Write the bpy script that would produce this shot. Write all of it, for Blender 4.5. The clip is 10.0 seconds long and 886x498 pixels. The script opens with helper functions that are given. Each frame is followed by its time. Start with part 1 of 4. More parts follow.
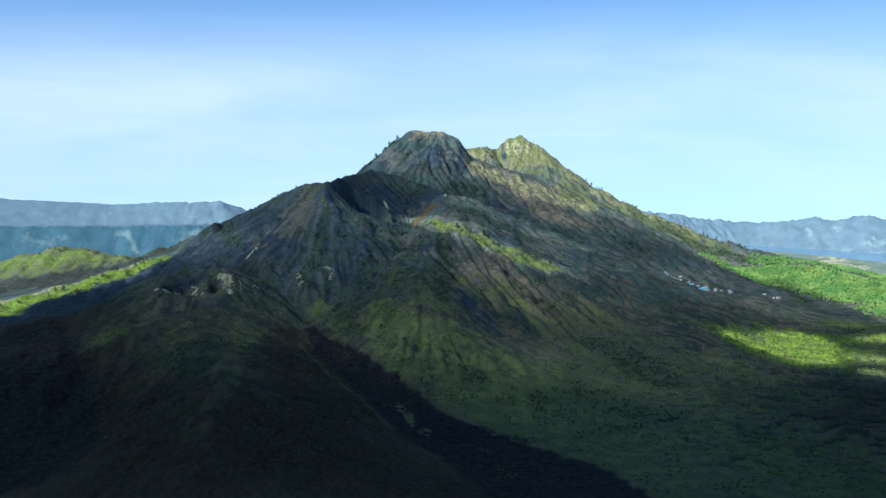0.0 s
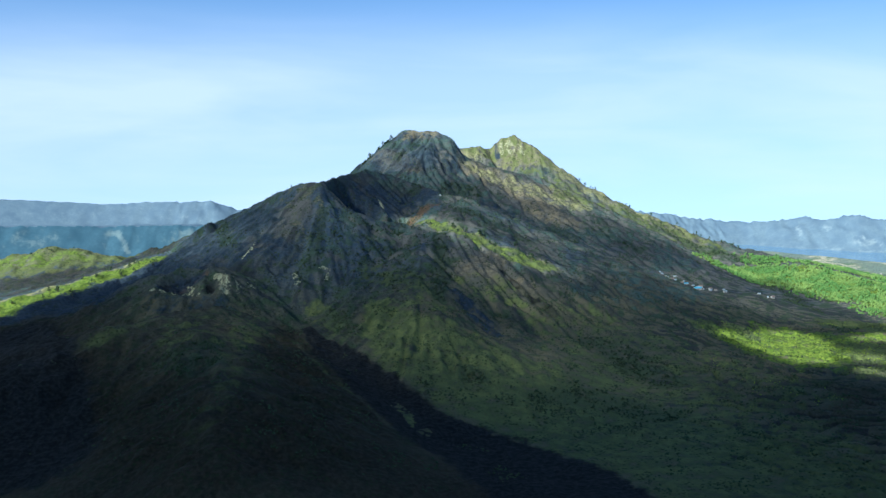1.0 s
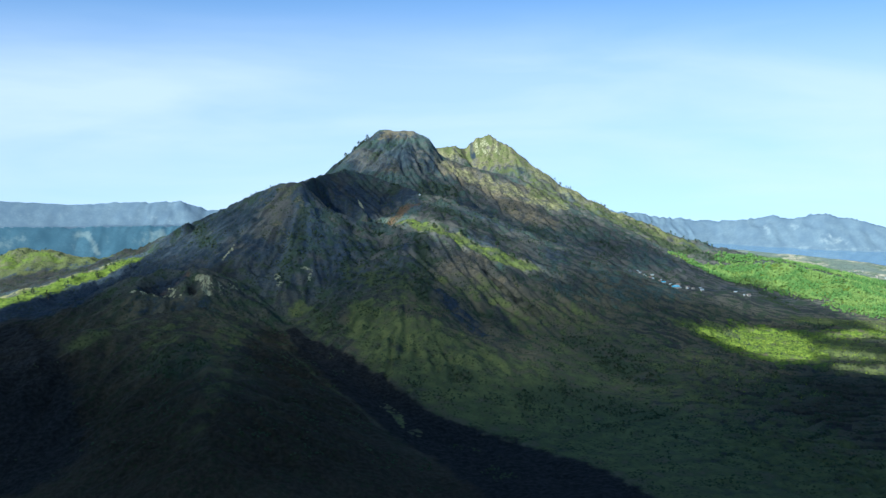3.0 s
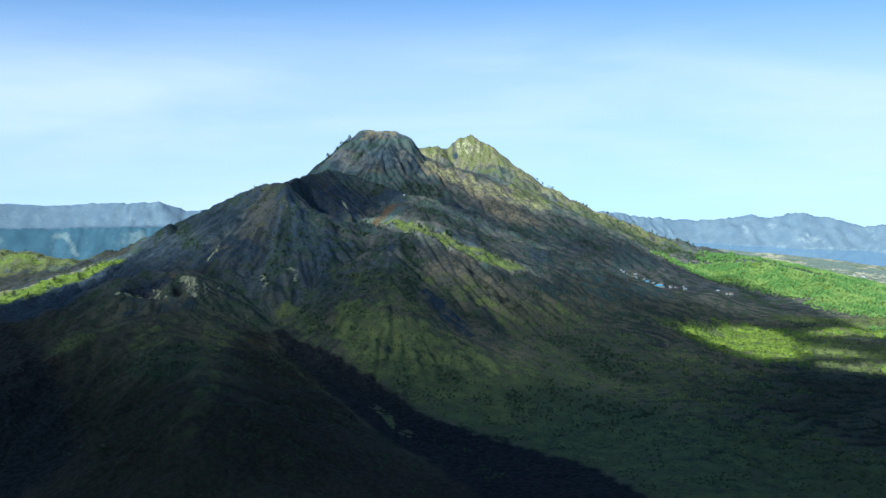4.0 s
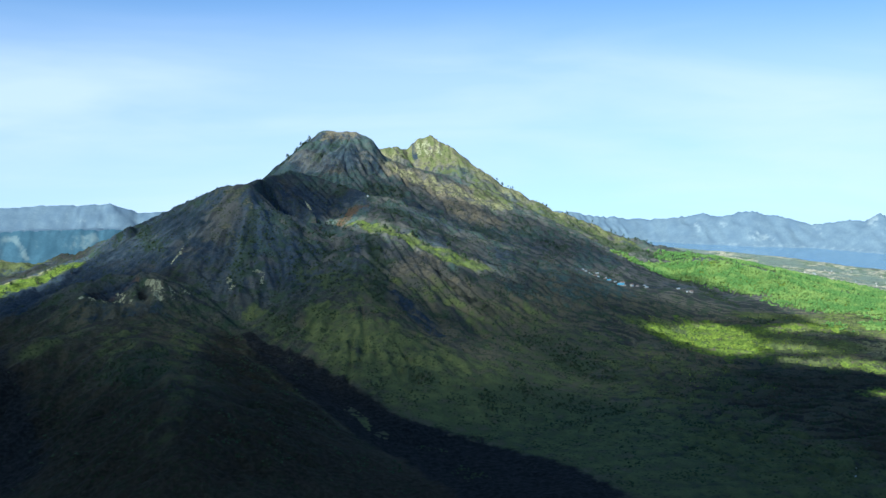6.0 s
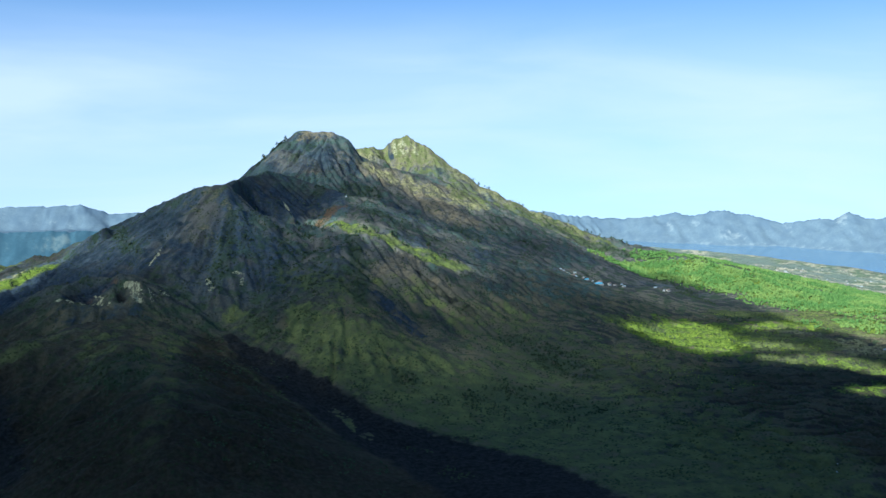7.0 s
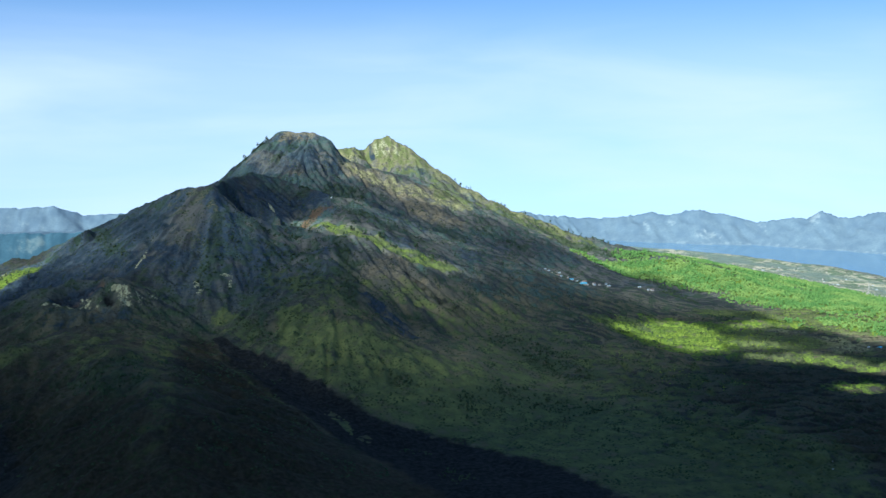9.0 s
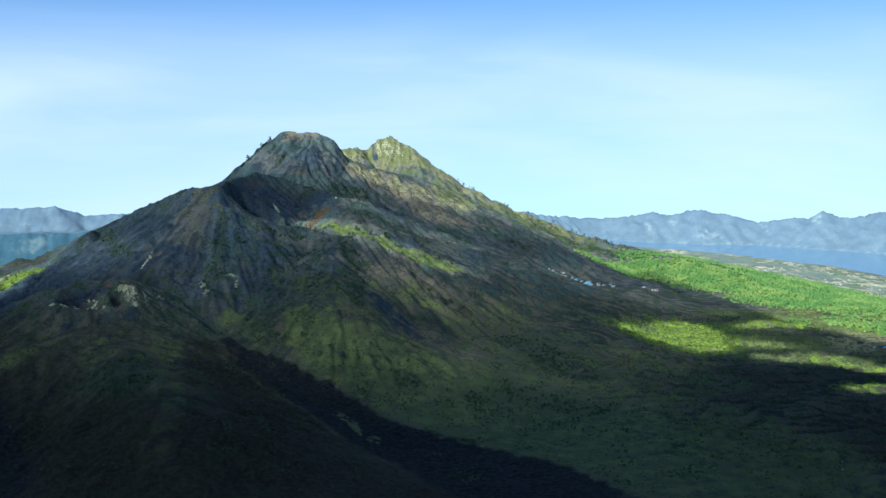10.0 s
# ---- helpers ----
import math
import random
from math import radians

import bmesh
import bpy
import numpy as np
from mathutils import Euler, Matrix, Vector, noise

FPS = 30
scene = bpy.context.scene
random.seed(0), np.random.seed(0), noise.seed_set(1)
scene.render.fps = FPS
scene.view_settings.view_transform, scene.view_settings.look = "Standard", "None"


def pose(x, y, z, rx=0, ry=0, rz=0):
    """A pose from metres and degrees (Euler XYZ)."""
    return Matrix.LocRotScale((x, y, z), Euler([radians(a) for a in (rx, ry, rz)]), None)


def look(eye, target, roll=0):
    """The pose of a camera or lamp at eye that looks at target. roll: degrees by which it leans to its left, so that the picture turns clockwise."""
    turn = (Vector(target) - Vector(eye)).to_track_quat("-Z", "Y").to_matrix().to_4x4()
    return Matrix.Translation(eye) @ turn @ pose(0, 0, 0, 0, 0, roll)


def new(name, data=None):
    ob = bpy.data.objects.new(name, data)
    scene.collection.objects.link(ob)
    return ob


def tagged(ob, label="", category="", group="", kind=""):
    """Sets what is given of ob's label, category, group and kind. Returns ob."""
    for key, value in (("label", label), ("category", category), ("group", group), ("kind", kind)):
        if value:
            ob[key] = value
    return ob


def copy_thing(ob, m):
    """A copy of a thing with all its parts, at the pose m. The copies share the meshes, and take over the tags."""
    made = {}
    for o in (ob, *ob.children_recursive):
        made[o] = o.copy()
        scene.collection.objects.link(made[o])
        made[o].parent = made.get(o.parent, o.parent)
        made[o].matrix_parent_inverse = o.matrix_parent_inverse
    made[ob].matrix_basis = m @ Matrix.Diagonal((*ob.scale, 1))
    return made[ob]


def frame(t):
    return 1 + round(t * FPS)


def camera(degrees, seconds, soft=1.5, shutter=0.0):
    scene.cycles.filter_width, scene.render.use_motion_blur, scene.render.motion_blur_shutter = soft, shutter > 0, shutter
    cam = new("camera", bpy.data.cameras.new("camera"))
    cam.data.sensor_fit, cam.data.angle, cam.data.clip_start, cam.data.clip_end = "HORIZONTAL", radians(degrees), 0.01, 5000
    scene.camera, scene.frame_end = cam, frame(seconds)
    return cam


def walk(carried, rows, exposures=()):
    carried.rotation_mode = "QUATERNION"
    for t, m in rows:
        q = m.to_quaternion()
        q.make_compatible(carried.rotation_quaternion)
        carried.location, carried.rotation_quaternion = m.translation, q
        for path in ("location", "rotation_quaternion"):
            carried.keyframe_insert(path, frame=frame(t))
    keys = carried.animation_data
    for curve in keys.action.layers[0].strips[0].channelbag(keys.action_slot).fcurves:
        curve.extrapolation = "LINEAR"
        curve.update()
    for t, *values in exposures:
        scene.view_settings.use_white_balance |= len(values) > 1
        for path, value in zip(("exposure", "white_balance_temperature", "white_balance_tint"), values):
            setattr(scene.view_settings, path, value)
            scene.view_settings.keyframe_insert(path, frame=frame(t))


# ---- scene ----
cam = camera(51.54, 10.0, soft=1.5)
EYE = 545.0
ROWS = [
    (0.0, 0.00, -0.00, 0.00, 0.000, -7.439, 0.031),
    (0.5, -8.12, 1.51, -0.11, -0.338, -7.448, 0.006),
    (1.0, -16.46, 2.56, -0.06, -0.722, -7.459, -0.005),
    (1.5, -24.71, 3.60, -0.02, -1.116, -7.471, -0.030),
    (2.0, -33.30, 4.60, 0.02, -1.646, -7.473, -0.047),
    (2.5, -42.07, 5.43, -0.15, -2.236, -7.475, -0.061),
    (4.0, -68.38, 8.16, 0.27, -4.334, -7.477, -0.034),
    (4.5, -76.81, 9.25, 0.37, -5.061, -7.472, -0.035),
    (5.0, -85.53, 9.98, 0.58, -5.836, -7.470, -0.006),
    (5.5, -94.18, 10.46, 0.82, -6.583, -7.465, -0.006),
    (7.0, -122.01, 14.25, 2.10, -9.332, -7.471, 0.022),
    (7.5, -130.99, 16.45, 2.51, -9.924, -7.495, 0.006),
    (8.0, -140.34, 18.76, 2.97, -10.502, -7.499, 0.001),
    (8.5, -149.36, 21.51, 3.47, -11.099, -7.501, 0.008),
    (9.0, -158.05, 24.16, 3.99, -11.198, -7.484, 0.043),
    (9.5, -165.55, 26.14, 4.19, -11.252, -7.469, 0.061),
    (10.0, -172.15, 27.62, 4.41, -11.287, -7.482, 0.044),
]
walk(cam, [(t, pose(x, y, EYE + z, 90 + pitch, roll, yaw)) for t, x, y, z, yaw, pitch, roll in ROWS],
     [(0.0, 0.95, 5600, -1), (10.0, 0.95, 5600, -1)])

# ---- light ----
SUN_FROM = Vector((-0.70, -0.71, 0.0)).normalized()
SUN_HEIGHT = radians(34)
SUN_WAY = SUN_FROM * math.cos(SUN_HEIGHT) + Vector((0, 0, math.sin(SUN_HEIGHT)))
sun = new("sun", bpy.data.lights.new("sun", "SUN"))
sun.data.energy, sun.data.angle, sun.data.color = 5.0, radians(0.6), (1.0, 0.95, 0.84)
sun.matrix_world = look(SUN_WAY * 3000, (0, 0, 0))

world = bpy.data.worlds.new("sky")
scene.world = world
world.use_nodes = True
wt = world.node_tree
wt.nodes.clear()


def wnode(kind, **values):
    node = wt.nodes.new(kind)
    for key, value in values.items():
        node.inputs[key].default_value = value
    return node


w_coord = wnode("ShaderNodeTexCoord")
w_split = wnode("ShaderNodeSeparateXYZ")
wt.links.new(w_coord.outputs["Generated"], w_split.inputs[0])
# the haze over the sea hides the horizon: the sky's lowest band goes on below it
w_lift = wt.nodes.new("ShaderNodeMath")
w_lift.operation = "MULTIPLY_ADD"
w_lift.inputs[1].default_value = 0.9
w_lift.inputs[2].default_value = 0.27
wt.links.new(w_split.outputs["Z"], w_lift.inputs[0])
w_floor = wt.nodes.new("ShaderNodeMath")
w_floor.operation = "MAXIMUM"
w_floor.inputs[1].default_value = 0.05
wt.links.new(w_lift.outputs[0], w_floor.inputs[0])
w_join = wnode("ShaderNodeCombineXYZ")
wt.links.new(w_split.outputs["X"], w_join.inputs["X"])
wt.links.new(w_split.outputs["Y"], w_join.inputs["Y"])
wt.links.new(w_floor.outputs[0], w_join.inputs["Z"])
w_sky = wt.nodes.new("ShaderNodeTexSky")
w_sky.sky_type, w_sky.sun_disc = "NISHITA", False
w_sky.sun_elevation = SUN_HEIGHT
w_sky.sun_rotation = math.atan2(SUN_FROM.x, SUN_FROM.y)
w_sky.altitude, w_sky.air_density, w_sky.dust_density, w_sky.ozone_density = 600, 1.0, 0.0, 3.0
wt.links.new(w_join.outputs[0], w_sky.inputs["Vector"])
# a thin veil of high cloud low in the sky
w_stretch = wnode("ShaderNodeMapping")
w_stretch.inputs["Scale"].default_value = (1.3, 1.3, 7.0)
wt.links.new(w_coord.outputs["Generated"], w_stretch.inputs["Vector"])
w_veil = wnode("ShaderNodeTexNoise", Scale=2.0, Detail=6.0, Roughness=0.52, Distortion=0.35)
wt.links.new(w_stretch.outputs[0], w_veil.inputs["Vector"])
w_thick = wnode("ShaderNodeMapRange")
for key, value in (("From Min", 0.40), ("From Max", 0.66), ("To Min", 0.42), ("To Max", 0.70)):
    w_thick.inputs[key].default_value = value
wt.links.new(w_veil.outputs["Fac"], w_thick.inputs["Value"])
w_band = wnode("ShaderNodeMapRange")
for key, value in (("From Min", 0.145), ("From Max", 0.04), ("To Min", 0.0), ("To Max", 1.0)):
    w_band.inputs[key].default_value = value
w_band.interpolation_type = "SMOOTHSTEP"
wt.links.new(w_split.outputs["Z"], w_band.inputs["Value"])
w_mask = wt.nodes.new("ShaderNodeMath")
w_mask.operation = "MULTIPLY"
wt.links.new(w_thick.outputs[0], w_mask.inputs[0])
wt.links.new(w_band.outputs[0], w_mask.inputs[1])
w_mix = wt.nodes.new("ShaderNodeMix")
w_mix.data_type = "RGBA"
wt.links.new(w_mask.outputs[0], w_mix.inputs["Factor"])
wt.links.new(w_sky.outputs[0], w_mix.inputs[6])
w_mix.inputs[7].default_value = (4.2, 4.45, 5.05, 1.0)
w_out = wnode("ShaderNodeBackground", Strength=0.115)
wt.links.new(w_mix.outputs[2], w_out.inputs["Color"])
w_end = wt.nodes.new("ShaderNodeOutputWorld")
wt.links.new(w_out.outputs[0], w_end.inputs[0])

# ---- materials ----
class Shader:
    """A node material, written as nested calls."""

    def __init__(self, name, rough=0.9, specular=0.25):
        self.material = bpy.data.materials.new(name)
        self.material.use_nodes = True
        self.tree = self.material.node_tree
        self.tree.nodes.clear()
        self.bsdf = self.tree.nodes.new("ShaderNodeBsdfPrincipled")
        self.out = self.tree.nodes.new("ShaderNodeOutputMaterial")
        self.tree.links.new(self.bsdf.outputs[0], self.out.inputs["Surface"])
        self.bsdf.inputs["Roughness"].default_value = rough
        self.bsdf.inputs["Specular IOR Level"].default_value = specular
        self.place = self.tree.nodes.new("ShaderNodeTexCoord").outputs["Object"]

    def put(self, socket, value):
        if isinstance(value, bpy.types.NodeSocket):
            self.tree.links.new(value, socket)
        elif isinstance(value, (tuple, list)) and len(value) == 3 and socket.type == "RGBA":
            socket.default_value = (*value, 1.0)
        else:
            socket.default_value = value

    def noise(self, size, detail=4.0, rough=0.55, stretch=None, twist=0.0):
        node = self.tree.nodes.new("ShaderNodeTexNoise")
        source = self.place
        if stretch:
            turn = self.tree.nodes.new("ShaderNodeMapping")
            turn.inputs["Scale"].default_value = stretch[:3]
            turn.inputs["Rotation"].default_value = (0, 0, radians(stretch[3]))
            self.tree.links.new(source, turn.inputs["Vector"])
            source = turn.outputs[0]
        self.tree.links.new(source, node.inputs["Vector"])
        for key, value in (("Scale", 1.0 / size), ("Detail", detail), ("Roughness", rough), ("Distortion", twist)):
            node.inputs[key].default_value = value
        return node.outputs["Fac"]

    def cells(self, size, feature="F1"):
        node = self.tree.nodes.new("ShaderNodeTexVoronoi")
        node.feature = feature
        self.tree.links.new(self.place, node.inputs["Vector"])
        node.inputs["Scale"].default_value = 1.0 / size
        return node

    def maths(self, what, a, b=0.0):
        node = self.tree.nodes.new("ShaderNodeMath")
        node.operation = what
        self.put(node.inputs[0], a)
        self.put(node.inputs[1], b)
        return node.outputs[0]

    def ramp(self, value, low, high, out_low=0.0, out_high=1.0):
        node = self.tree.nodes.new("ShaderNodeMapRange")
        node.interpolation_type = "SMOOTHSTEP"
        for key, v in (("Value", value), ("From Min", low), ("From Max", high), ("To Min", out_low), ("To Max", out_high)):
            self.put(node.inputs[key], v)
        return node.outputs[0]

    def mix(self, fac, a, b):
        node = self.tree.nodes.new("ShaderNodeMix")
        node.data_type = "RGBA"
        self.put(node.inputs["Factor"], fac)
        self.put(node.inputs[6], a)
        self.put(node.inputs[7], b)
        return node.outputs[2]

    def layer(self, name):
        node = self.tree.nodes.new("ShaderNodeAttribute")
        node.attribute_name = name
        split = self.tree.nodes.new("ShaderNodeSeparateColor")
        self.tree.links.new(node.outputs["Color"], split.inputs[0])
        return split.outputs[0], split.outputs[1], split.outputs[2], node.outputs["Alpha"]

    def bump(self, height, metres, strength=1.0):
        node = self.tree.nodes.new("ShaderNodeBump")
        node.inputs["Distance"].default_value = metres
        node.inputs["Strength"].default_value = strength
        self.tree.links.new(height, node.inputs["Height"])
        self.tree.links.new(node.outputs[0], self.bsdf.inputs["Normal"])

    def random(self):
        return self.tree.nodes.new("ShaderNodeObjectInfo").outputs["Random"]

    def island(self):
        return self.tree.nodes.new("ShaderNodeNewGeometry").outputs["Random Per Island"]

    def color(self, value):
        self.put(self.bsdf.inputs["Base Color"], value)
        return self.material


def land_material():
    s = Shader("volcanic_land", 0.95, 0.1)
    grass, lava, ash, rust = s.layer("cover")
    pale, wood_and_sun, field, shade_streak = s.layer("cover_more")
    broad, middle, fine, tiny = s.noise(90, 5), s.noise(22, 5), s.noise(6, 4, 0.6), s.noise(2.2, 3, 0.6)
    edge = s.maths("ADD", s.maths("MULTIPLY", s.maths("SUBTRACT", middle, 0.5), 1.9), s.maths("MULTIPLY", s.maths("SUBTRACT", fine, 0.5), 0.8))

    def cover(amount, sharp=0.27, ragged=1.0):
        return s.ramp(s.maths("ADD", amount, s.maths("MULTIPLY", edge, s.ramp(amount, 0.03, 0.38, 0.0, ragged))), 0.5 - sharp, 0.5 + sharp)

    cinder, hazed_moss, dry, sunny_straw = s.layer("cover_soil")
    brown = s.ramp(s.maths("ADD", broad, s.maths("MULTIPLY", s.maths("SUBTRACT", dry, 0.5), 0.55)), 0.40, 0.60)
    hazed_rock, warm, thicket = s.layer("cover_rock")[:3]
    # warm soil near, bluer soil far up: aerial haze painted into the base colours
    c = s.mix(brown, s.mix(warm, (0.042, 0.066, 0.094), (0.044, 0.050, 0.033)), s.mix(warm, (0.112, 0.108, 0.094), (0.106, 0.096, 0.056)))
    c = s.mix(s.ramp(fine, 0.35, 0.7, 0.0, 0.6), c, s.mix(warm, (0.112, 0.112, 0.104), (0.118, 0.106, 0.076)))
    # slope streaks and rope creases, darkened in colour in place of relief shading
    c = s.mix(s.maths("MULTIPLY", s.ramp(shade_streak, 0.35, 0.75), 0.7), c, (0.022, 0.028, 0.034))
    c = s.mix(s.ramp(middle, 0.47, 0.62, 0.0, 0.75), c, (0.038, 0.062, 0.032))
    # moss, its green mixed with the blue of the distant air
    c = s.mix(s.maths("MULTIPLY", cover(hazed_moss), 0.8), c, s.mix(s.ramp(fine, 0.3, 0.7), (0.046, 0.084, 0.084), (0.084, 0.114, 0.096)))
    c = s.mix(cover(ash), c, s.mix(s.ramp(fine, 0.3, 0.7), (0.112, 0.094, 0.064), (0.185, 0.155, 0.105)))
    c = s.mix(cover(sunny_straw), c, s.mix(s.ramp(fine, 0.3, 0.7), (0.140, 0.140, 0.066), (0.280, 0.260, 0.130)))
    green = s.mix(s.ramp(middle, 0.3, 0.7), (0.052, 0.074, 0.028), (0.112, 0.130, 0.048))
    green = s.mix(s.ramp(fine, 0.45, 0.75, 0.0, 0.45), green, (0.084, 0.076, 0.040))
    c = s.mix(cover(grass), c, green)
    # cinder, and with it the painted darkness of the near ground and crater
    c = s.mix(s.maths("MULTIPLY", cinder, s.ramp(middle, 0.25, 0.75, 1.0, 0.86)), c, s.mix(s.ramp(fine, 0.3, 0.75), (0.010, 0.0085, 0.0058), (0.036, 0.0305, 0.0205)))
    c = s.mix(cover(lava, 0.15, 0.5), c, s.mix(s.ramp(fine, 0.35, 0.7), (0.008, 0.009, 0.009), (0.025, 0.026, 0.025)))
    # dark rock, tinted with painted haze
    c = s.mix(cover(hazed_rock, 0.3), c, s.mix(s.ramp(fine, 0.35, 0.7), (0.015, 0.025, 0.040), (0.036, 0.051, 0.070)))
    c = s.mix(cover(rust, 0.4), c, s.mix(fine, (0.075, 0.052, 0.036), (0.132, 0.086, 0.052)))
    c = s.mix(cover(wood_and_sun), c, s.mix(s.ramp(fine, 0.35, 0.65), (0.066, 0.108, 0.018), (0.145, 0.192, 0.030)))
    plots = s.cells(34)
    plots.distance = "CHEBYCHEV"
    tilled = s.mix(s.ramp(plots.outputs["Color"], 0.3, 0.7), (0.15, 0.19, 0.11), (0.52, 0.46, 0.33))
    tilled = s.mix(s.ramp(middle, 0.50, 0.60, 0.0, 0.8), tilled, (0.07, 0.13, 0.08))
    tilled = s.mix(s.ramp(s.noise(210, 4, 0.6), 0.42, 0.56), (0.17, 0.21, 0.17), tilled)
    c = s.mix(cover(field), c, tilled)
    c = s.mix(s.maths("MULTIPLY", cover(thicket, 0.4), 0.55), c, s.mix(s.ramp(fine, 0.3, 0.7), (0.021, 0.037, 0.026), (0.042, 0.062, 0.040)))
    # dark low shrubs sown over the open ground
    spots = s.ramp(s.cells(6.0).outputs["Distance"], 0.42, 0.24)
    sown = s.maths("MULTIPLY", spots, s.ramp(s.noise(38, 5, 0.65), 0.44, 0.56))
    sown = s.maths("MULTIPLY", sown, s.ramp(lava, 0.6, 0.3))
    c = s.mix(s.maths("MULTIPLY", sown, 0.85), c, (0.022, 0.034, 0.014))
    c = s.mix(cover(s.maths("ADD", pale, s.maths("MULTIPLY", s.maths("MULTIPLY", s.maths("SUBTRACT", fine, 0.5), 1.8), s.ramp(pale, 0.1, 0.3))), 0.16), c, s.mix(s.ramp(tiny, 0.3, 0.7), (0.09, 0.09, 0.05), (0.44, 0.43, 0.27)))
    high = s.maths("ADD", s.maths("MULTIPLY", fine, 1.0), s.maths("MULTIPLY", tiny, 0.5))
    s.bump(high, 2.2)
    return s.color(c)


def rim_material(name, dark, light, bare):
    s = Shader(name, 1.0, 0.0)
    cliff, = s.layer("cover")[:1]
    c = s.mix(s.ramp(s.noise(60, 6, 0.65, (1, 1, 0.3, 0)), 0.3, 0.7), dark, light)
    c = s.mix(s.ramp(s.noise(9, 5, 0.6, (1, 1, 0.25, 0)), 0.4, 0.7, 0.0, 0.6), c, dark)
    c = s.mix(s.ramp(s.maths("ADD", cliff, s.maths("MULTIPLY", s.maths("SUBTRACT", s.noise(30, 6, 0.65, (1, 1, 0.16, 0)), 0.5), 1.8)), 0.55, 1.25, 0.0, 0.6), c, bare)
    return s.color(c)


def water_material():
    s = Shader("lake_water", 0.12, 0.5)
    s.bump(s.noise(3.0, 3), 0.12, 0.5)
    return s.color(s.mix(s.noise(240, 3), (0.10, 0.19, 0.29), (0.13, 0.23, 0.35)))


def leaf_material(name, low, high, dry):
    s = Shader(name, 0.85, 0.15)
    c = s.mix(s.ramp(s.noise(1.6, 3, 0.6), 0.3, 0.7), low, high)
    c = s.mix(s.ramp(s.noise(75, 4, 0.6), 0.42, 0.62, 0.0, 0.75), c, dry)
    c = s.mix(s.ramp(s.island(), 0.5, 1.0, 0.0, 0.5), c, low)
    s.bump(s.noise(0.9, 3), 0.5)
    return s.color(c)


def plain_material(name, color, other, size=1.2, rough=0.8, specular=0.3):
    s = Shader(name, rough, specular)
    s.bump(s.noise(size * 0.4, 3), 0.03)
    return s.color(s.mix(s.ramp(s.noise(size, 4), 0.3, 0.7), color, other))


def cloud_material():
    s = Shader("cloud", 1.0, 0.0)
    thin = s.tree.nodes.new("ShaderNodeMixShader")
    s.tree.links.new(s.layer("thin")[0], thin.inputs[0])
    s.tree.links.new(s.bsdf.outputs[0], thin.inputs[1])
    s.tree.links.new(s.tree.nodes.new("ShaderNodeBsdfTransparent").outputs[0], thin.inputs[2])
    s.tree.links.new(thin.outputs[0], s.out.inputs["Surface"])
    return s.color(s.mix(s.noise(120, 4), (0.80, 0.81, 0.83), (0.90, 0.90, 0.90)))


LAND, WATER, CLOUD = land_material(), water_material(), cloud_material()
# the blue haze before the rims is painted into both forest colours
RIM = rim_material("far_rim_hazed_forest", (0.098, 0.142, 0.192), (0.142, 0.194, 0.236), (0.29, 0.34, 0.35))
RIM_NEAR = rim_material("inner_rim_hazed_forest", (0.042, 0.088, 0.124), (0.060, 0.116, 0.156), (0.19, 0.24, 0.24))
LEAF_BRIGHT = leaf_material("bright_leaves", (0.046, 0.110, 0.030), (0.125, 0.235, 0.060), (0.190, 0.265, 0.070))
LEAF_LIME = leaf_material("lime_leaves", (0.072, 0.120, 0.014), (0.160, 0.220, 0.024), (0.210, 0.245, 0.034))
LEAF_DARK = leaf_material("dark_leaves", (0.019, 0.038, 0.018), (0.042, 0.068, 0.031), (0.050, 0.066, 0.032))
BARK = plain_material("bark", (0.07, 0.05, 0.035), (0.12, 0.09, 0.06))
ROOF_BLUE = plain_material("blue_roof_metal", (0.07, 0.36, 0.56), (0.12, 0.46, 0.64), 3.0, 0.45)
ROOF_WHITE = plain_material("white_roof_metal", (0.28, 0.36, 0.40), (0.46, 0.53, 0.56), 3.0, 0.5)
ROOF_TILE = plain_material("weathered_roof_tile", (0.16, 0.12, 0.10), (0.26, 0.19, 0.15), 2.0)
PLASTER = plain_material("plaster", (0.29, 0.28, 0.26), (0.40, 0.38, 0.35), 2.5)
GLASS = plain_material("window_glass", (0.02, 0.03, 0.04), (0.04, 0.05, 0.06), 2.0, 0.1, 0.6)


# ---- landform ----
def lattice(ix, iy, seed):
    """A repeatable random number between 0 and 1 for each lattice cell."""
    h = (ix.astype(np.int64) * 374761393 + iy.astype(np.int64) * 668265263 + seed * 974711) & 0xFFFFFFFF
    h = ((h ^ (h >> 13)) * 1274126177) & 0xFFFFFFFF
    return ((h ^ (h >> 16)) & 0xFFFFFF) / float(0xFFFFFF)


def grain(x, y, seed=0):
    """Gradient noise, about -1 to 1."""
    ix, iy = np.floor(x), np.floor(y)
    fx, fy = x - ix, y - iy
    ux, uy = fx * fx * fx * (fx * (fx * 6 - 15) + 10), fy * fy * fy * (fy * (fy * 6 - 15) + 10)

    def corner(dx, dy):
        a = lattice(ix + dx, iy + dy, seed) * 2 * np.pi
        return np.cos(a) * (fx - dx) + np.sin(a) * (fy - dy)
    low = corner(0, 0) * (1 - ux) + corner(1, 0) * ux
    high = corner(0, 1) * (1 - ux) + corner(1, 1) * ux
    return (low * (1 - uy) + high * uy) * 1.5


def fbm(x, y, octaves=4, seed=0, gain=0.5):
    total, size = np.zeros_like(x), 1.0
    for k in range(octaves):
        total += size * grain(x * 2 ** k + 17.3 * k, y * 2 ** k - 9.1 * k, seed + k)
        size *= gain
    return total


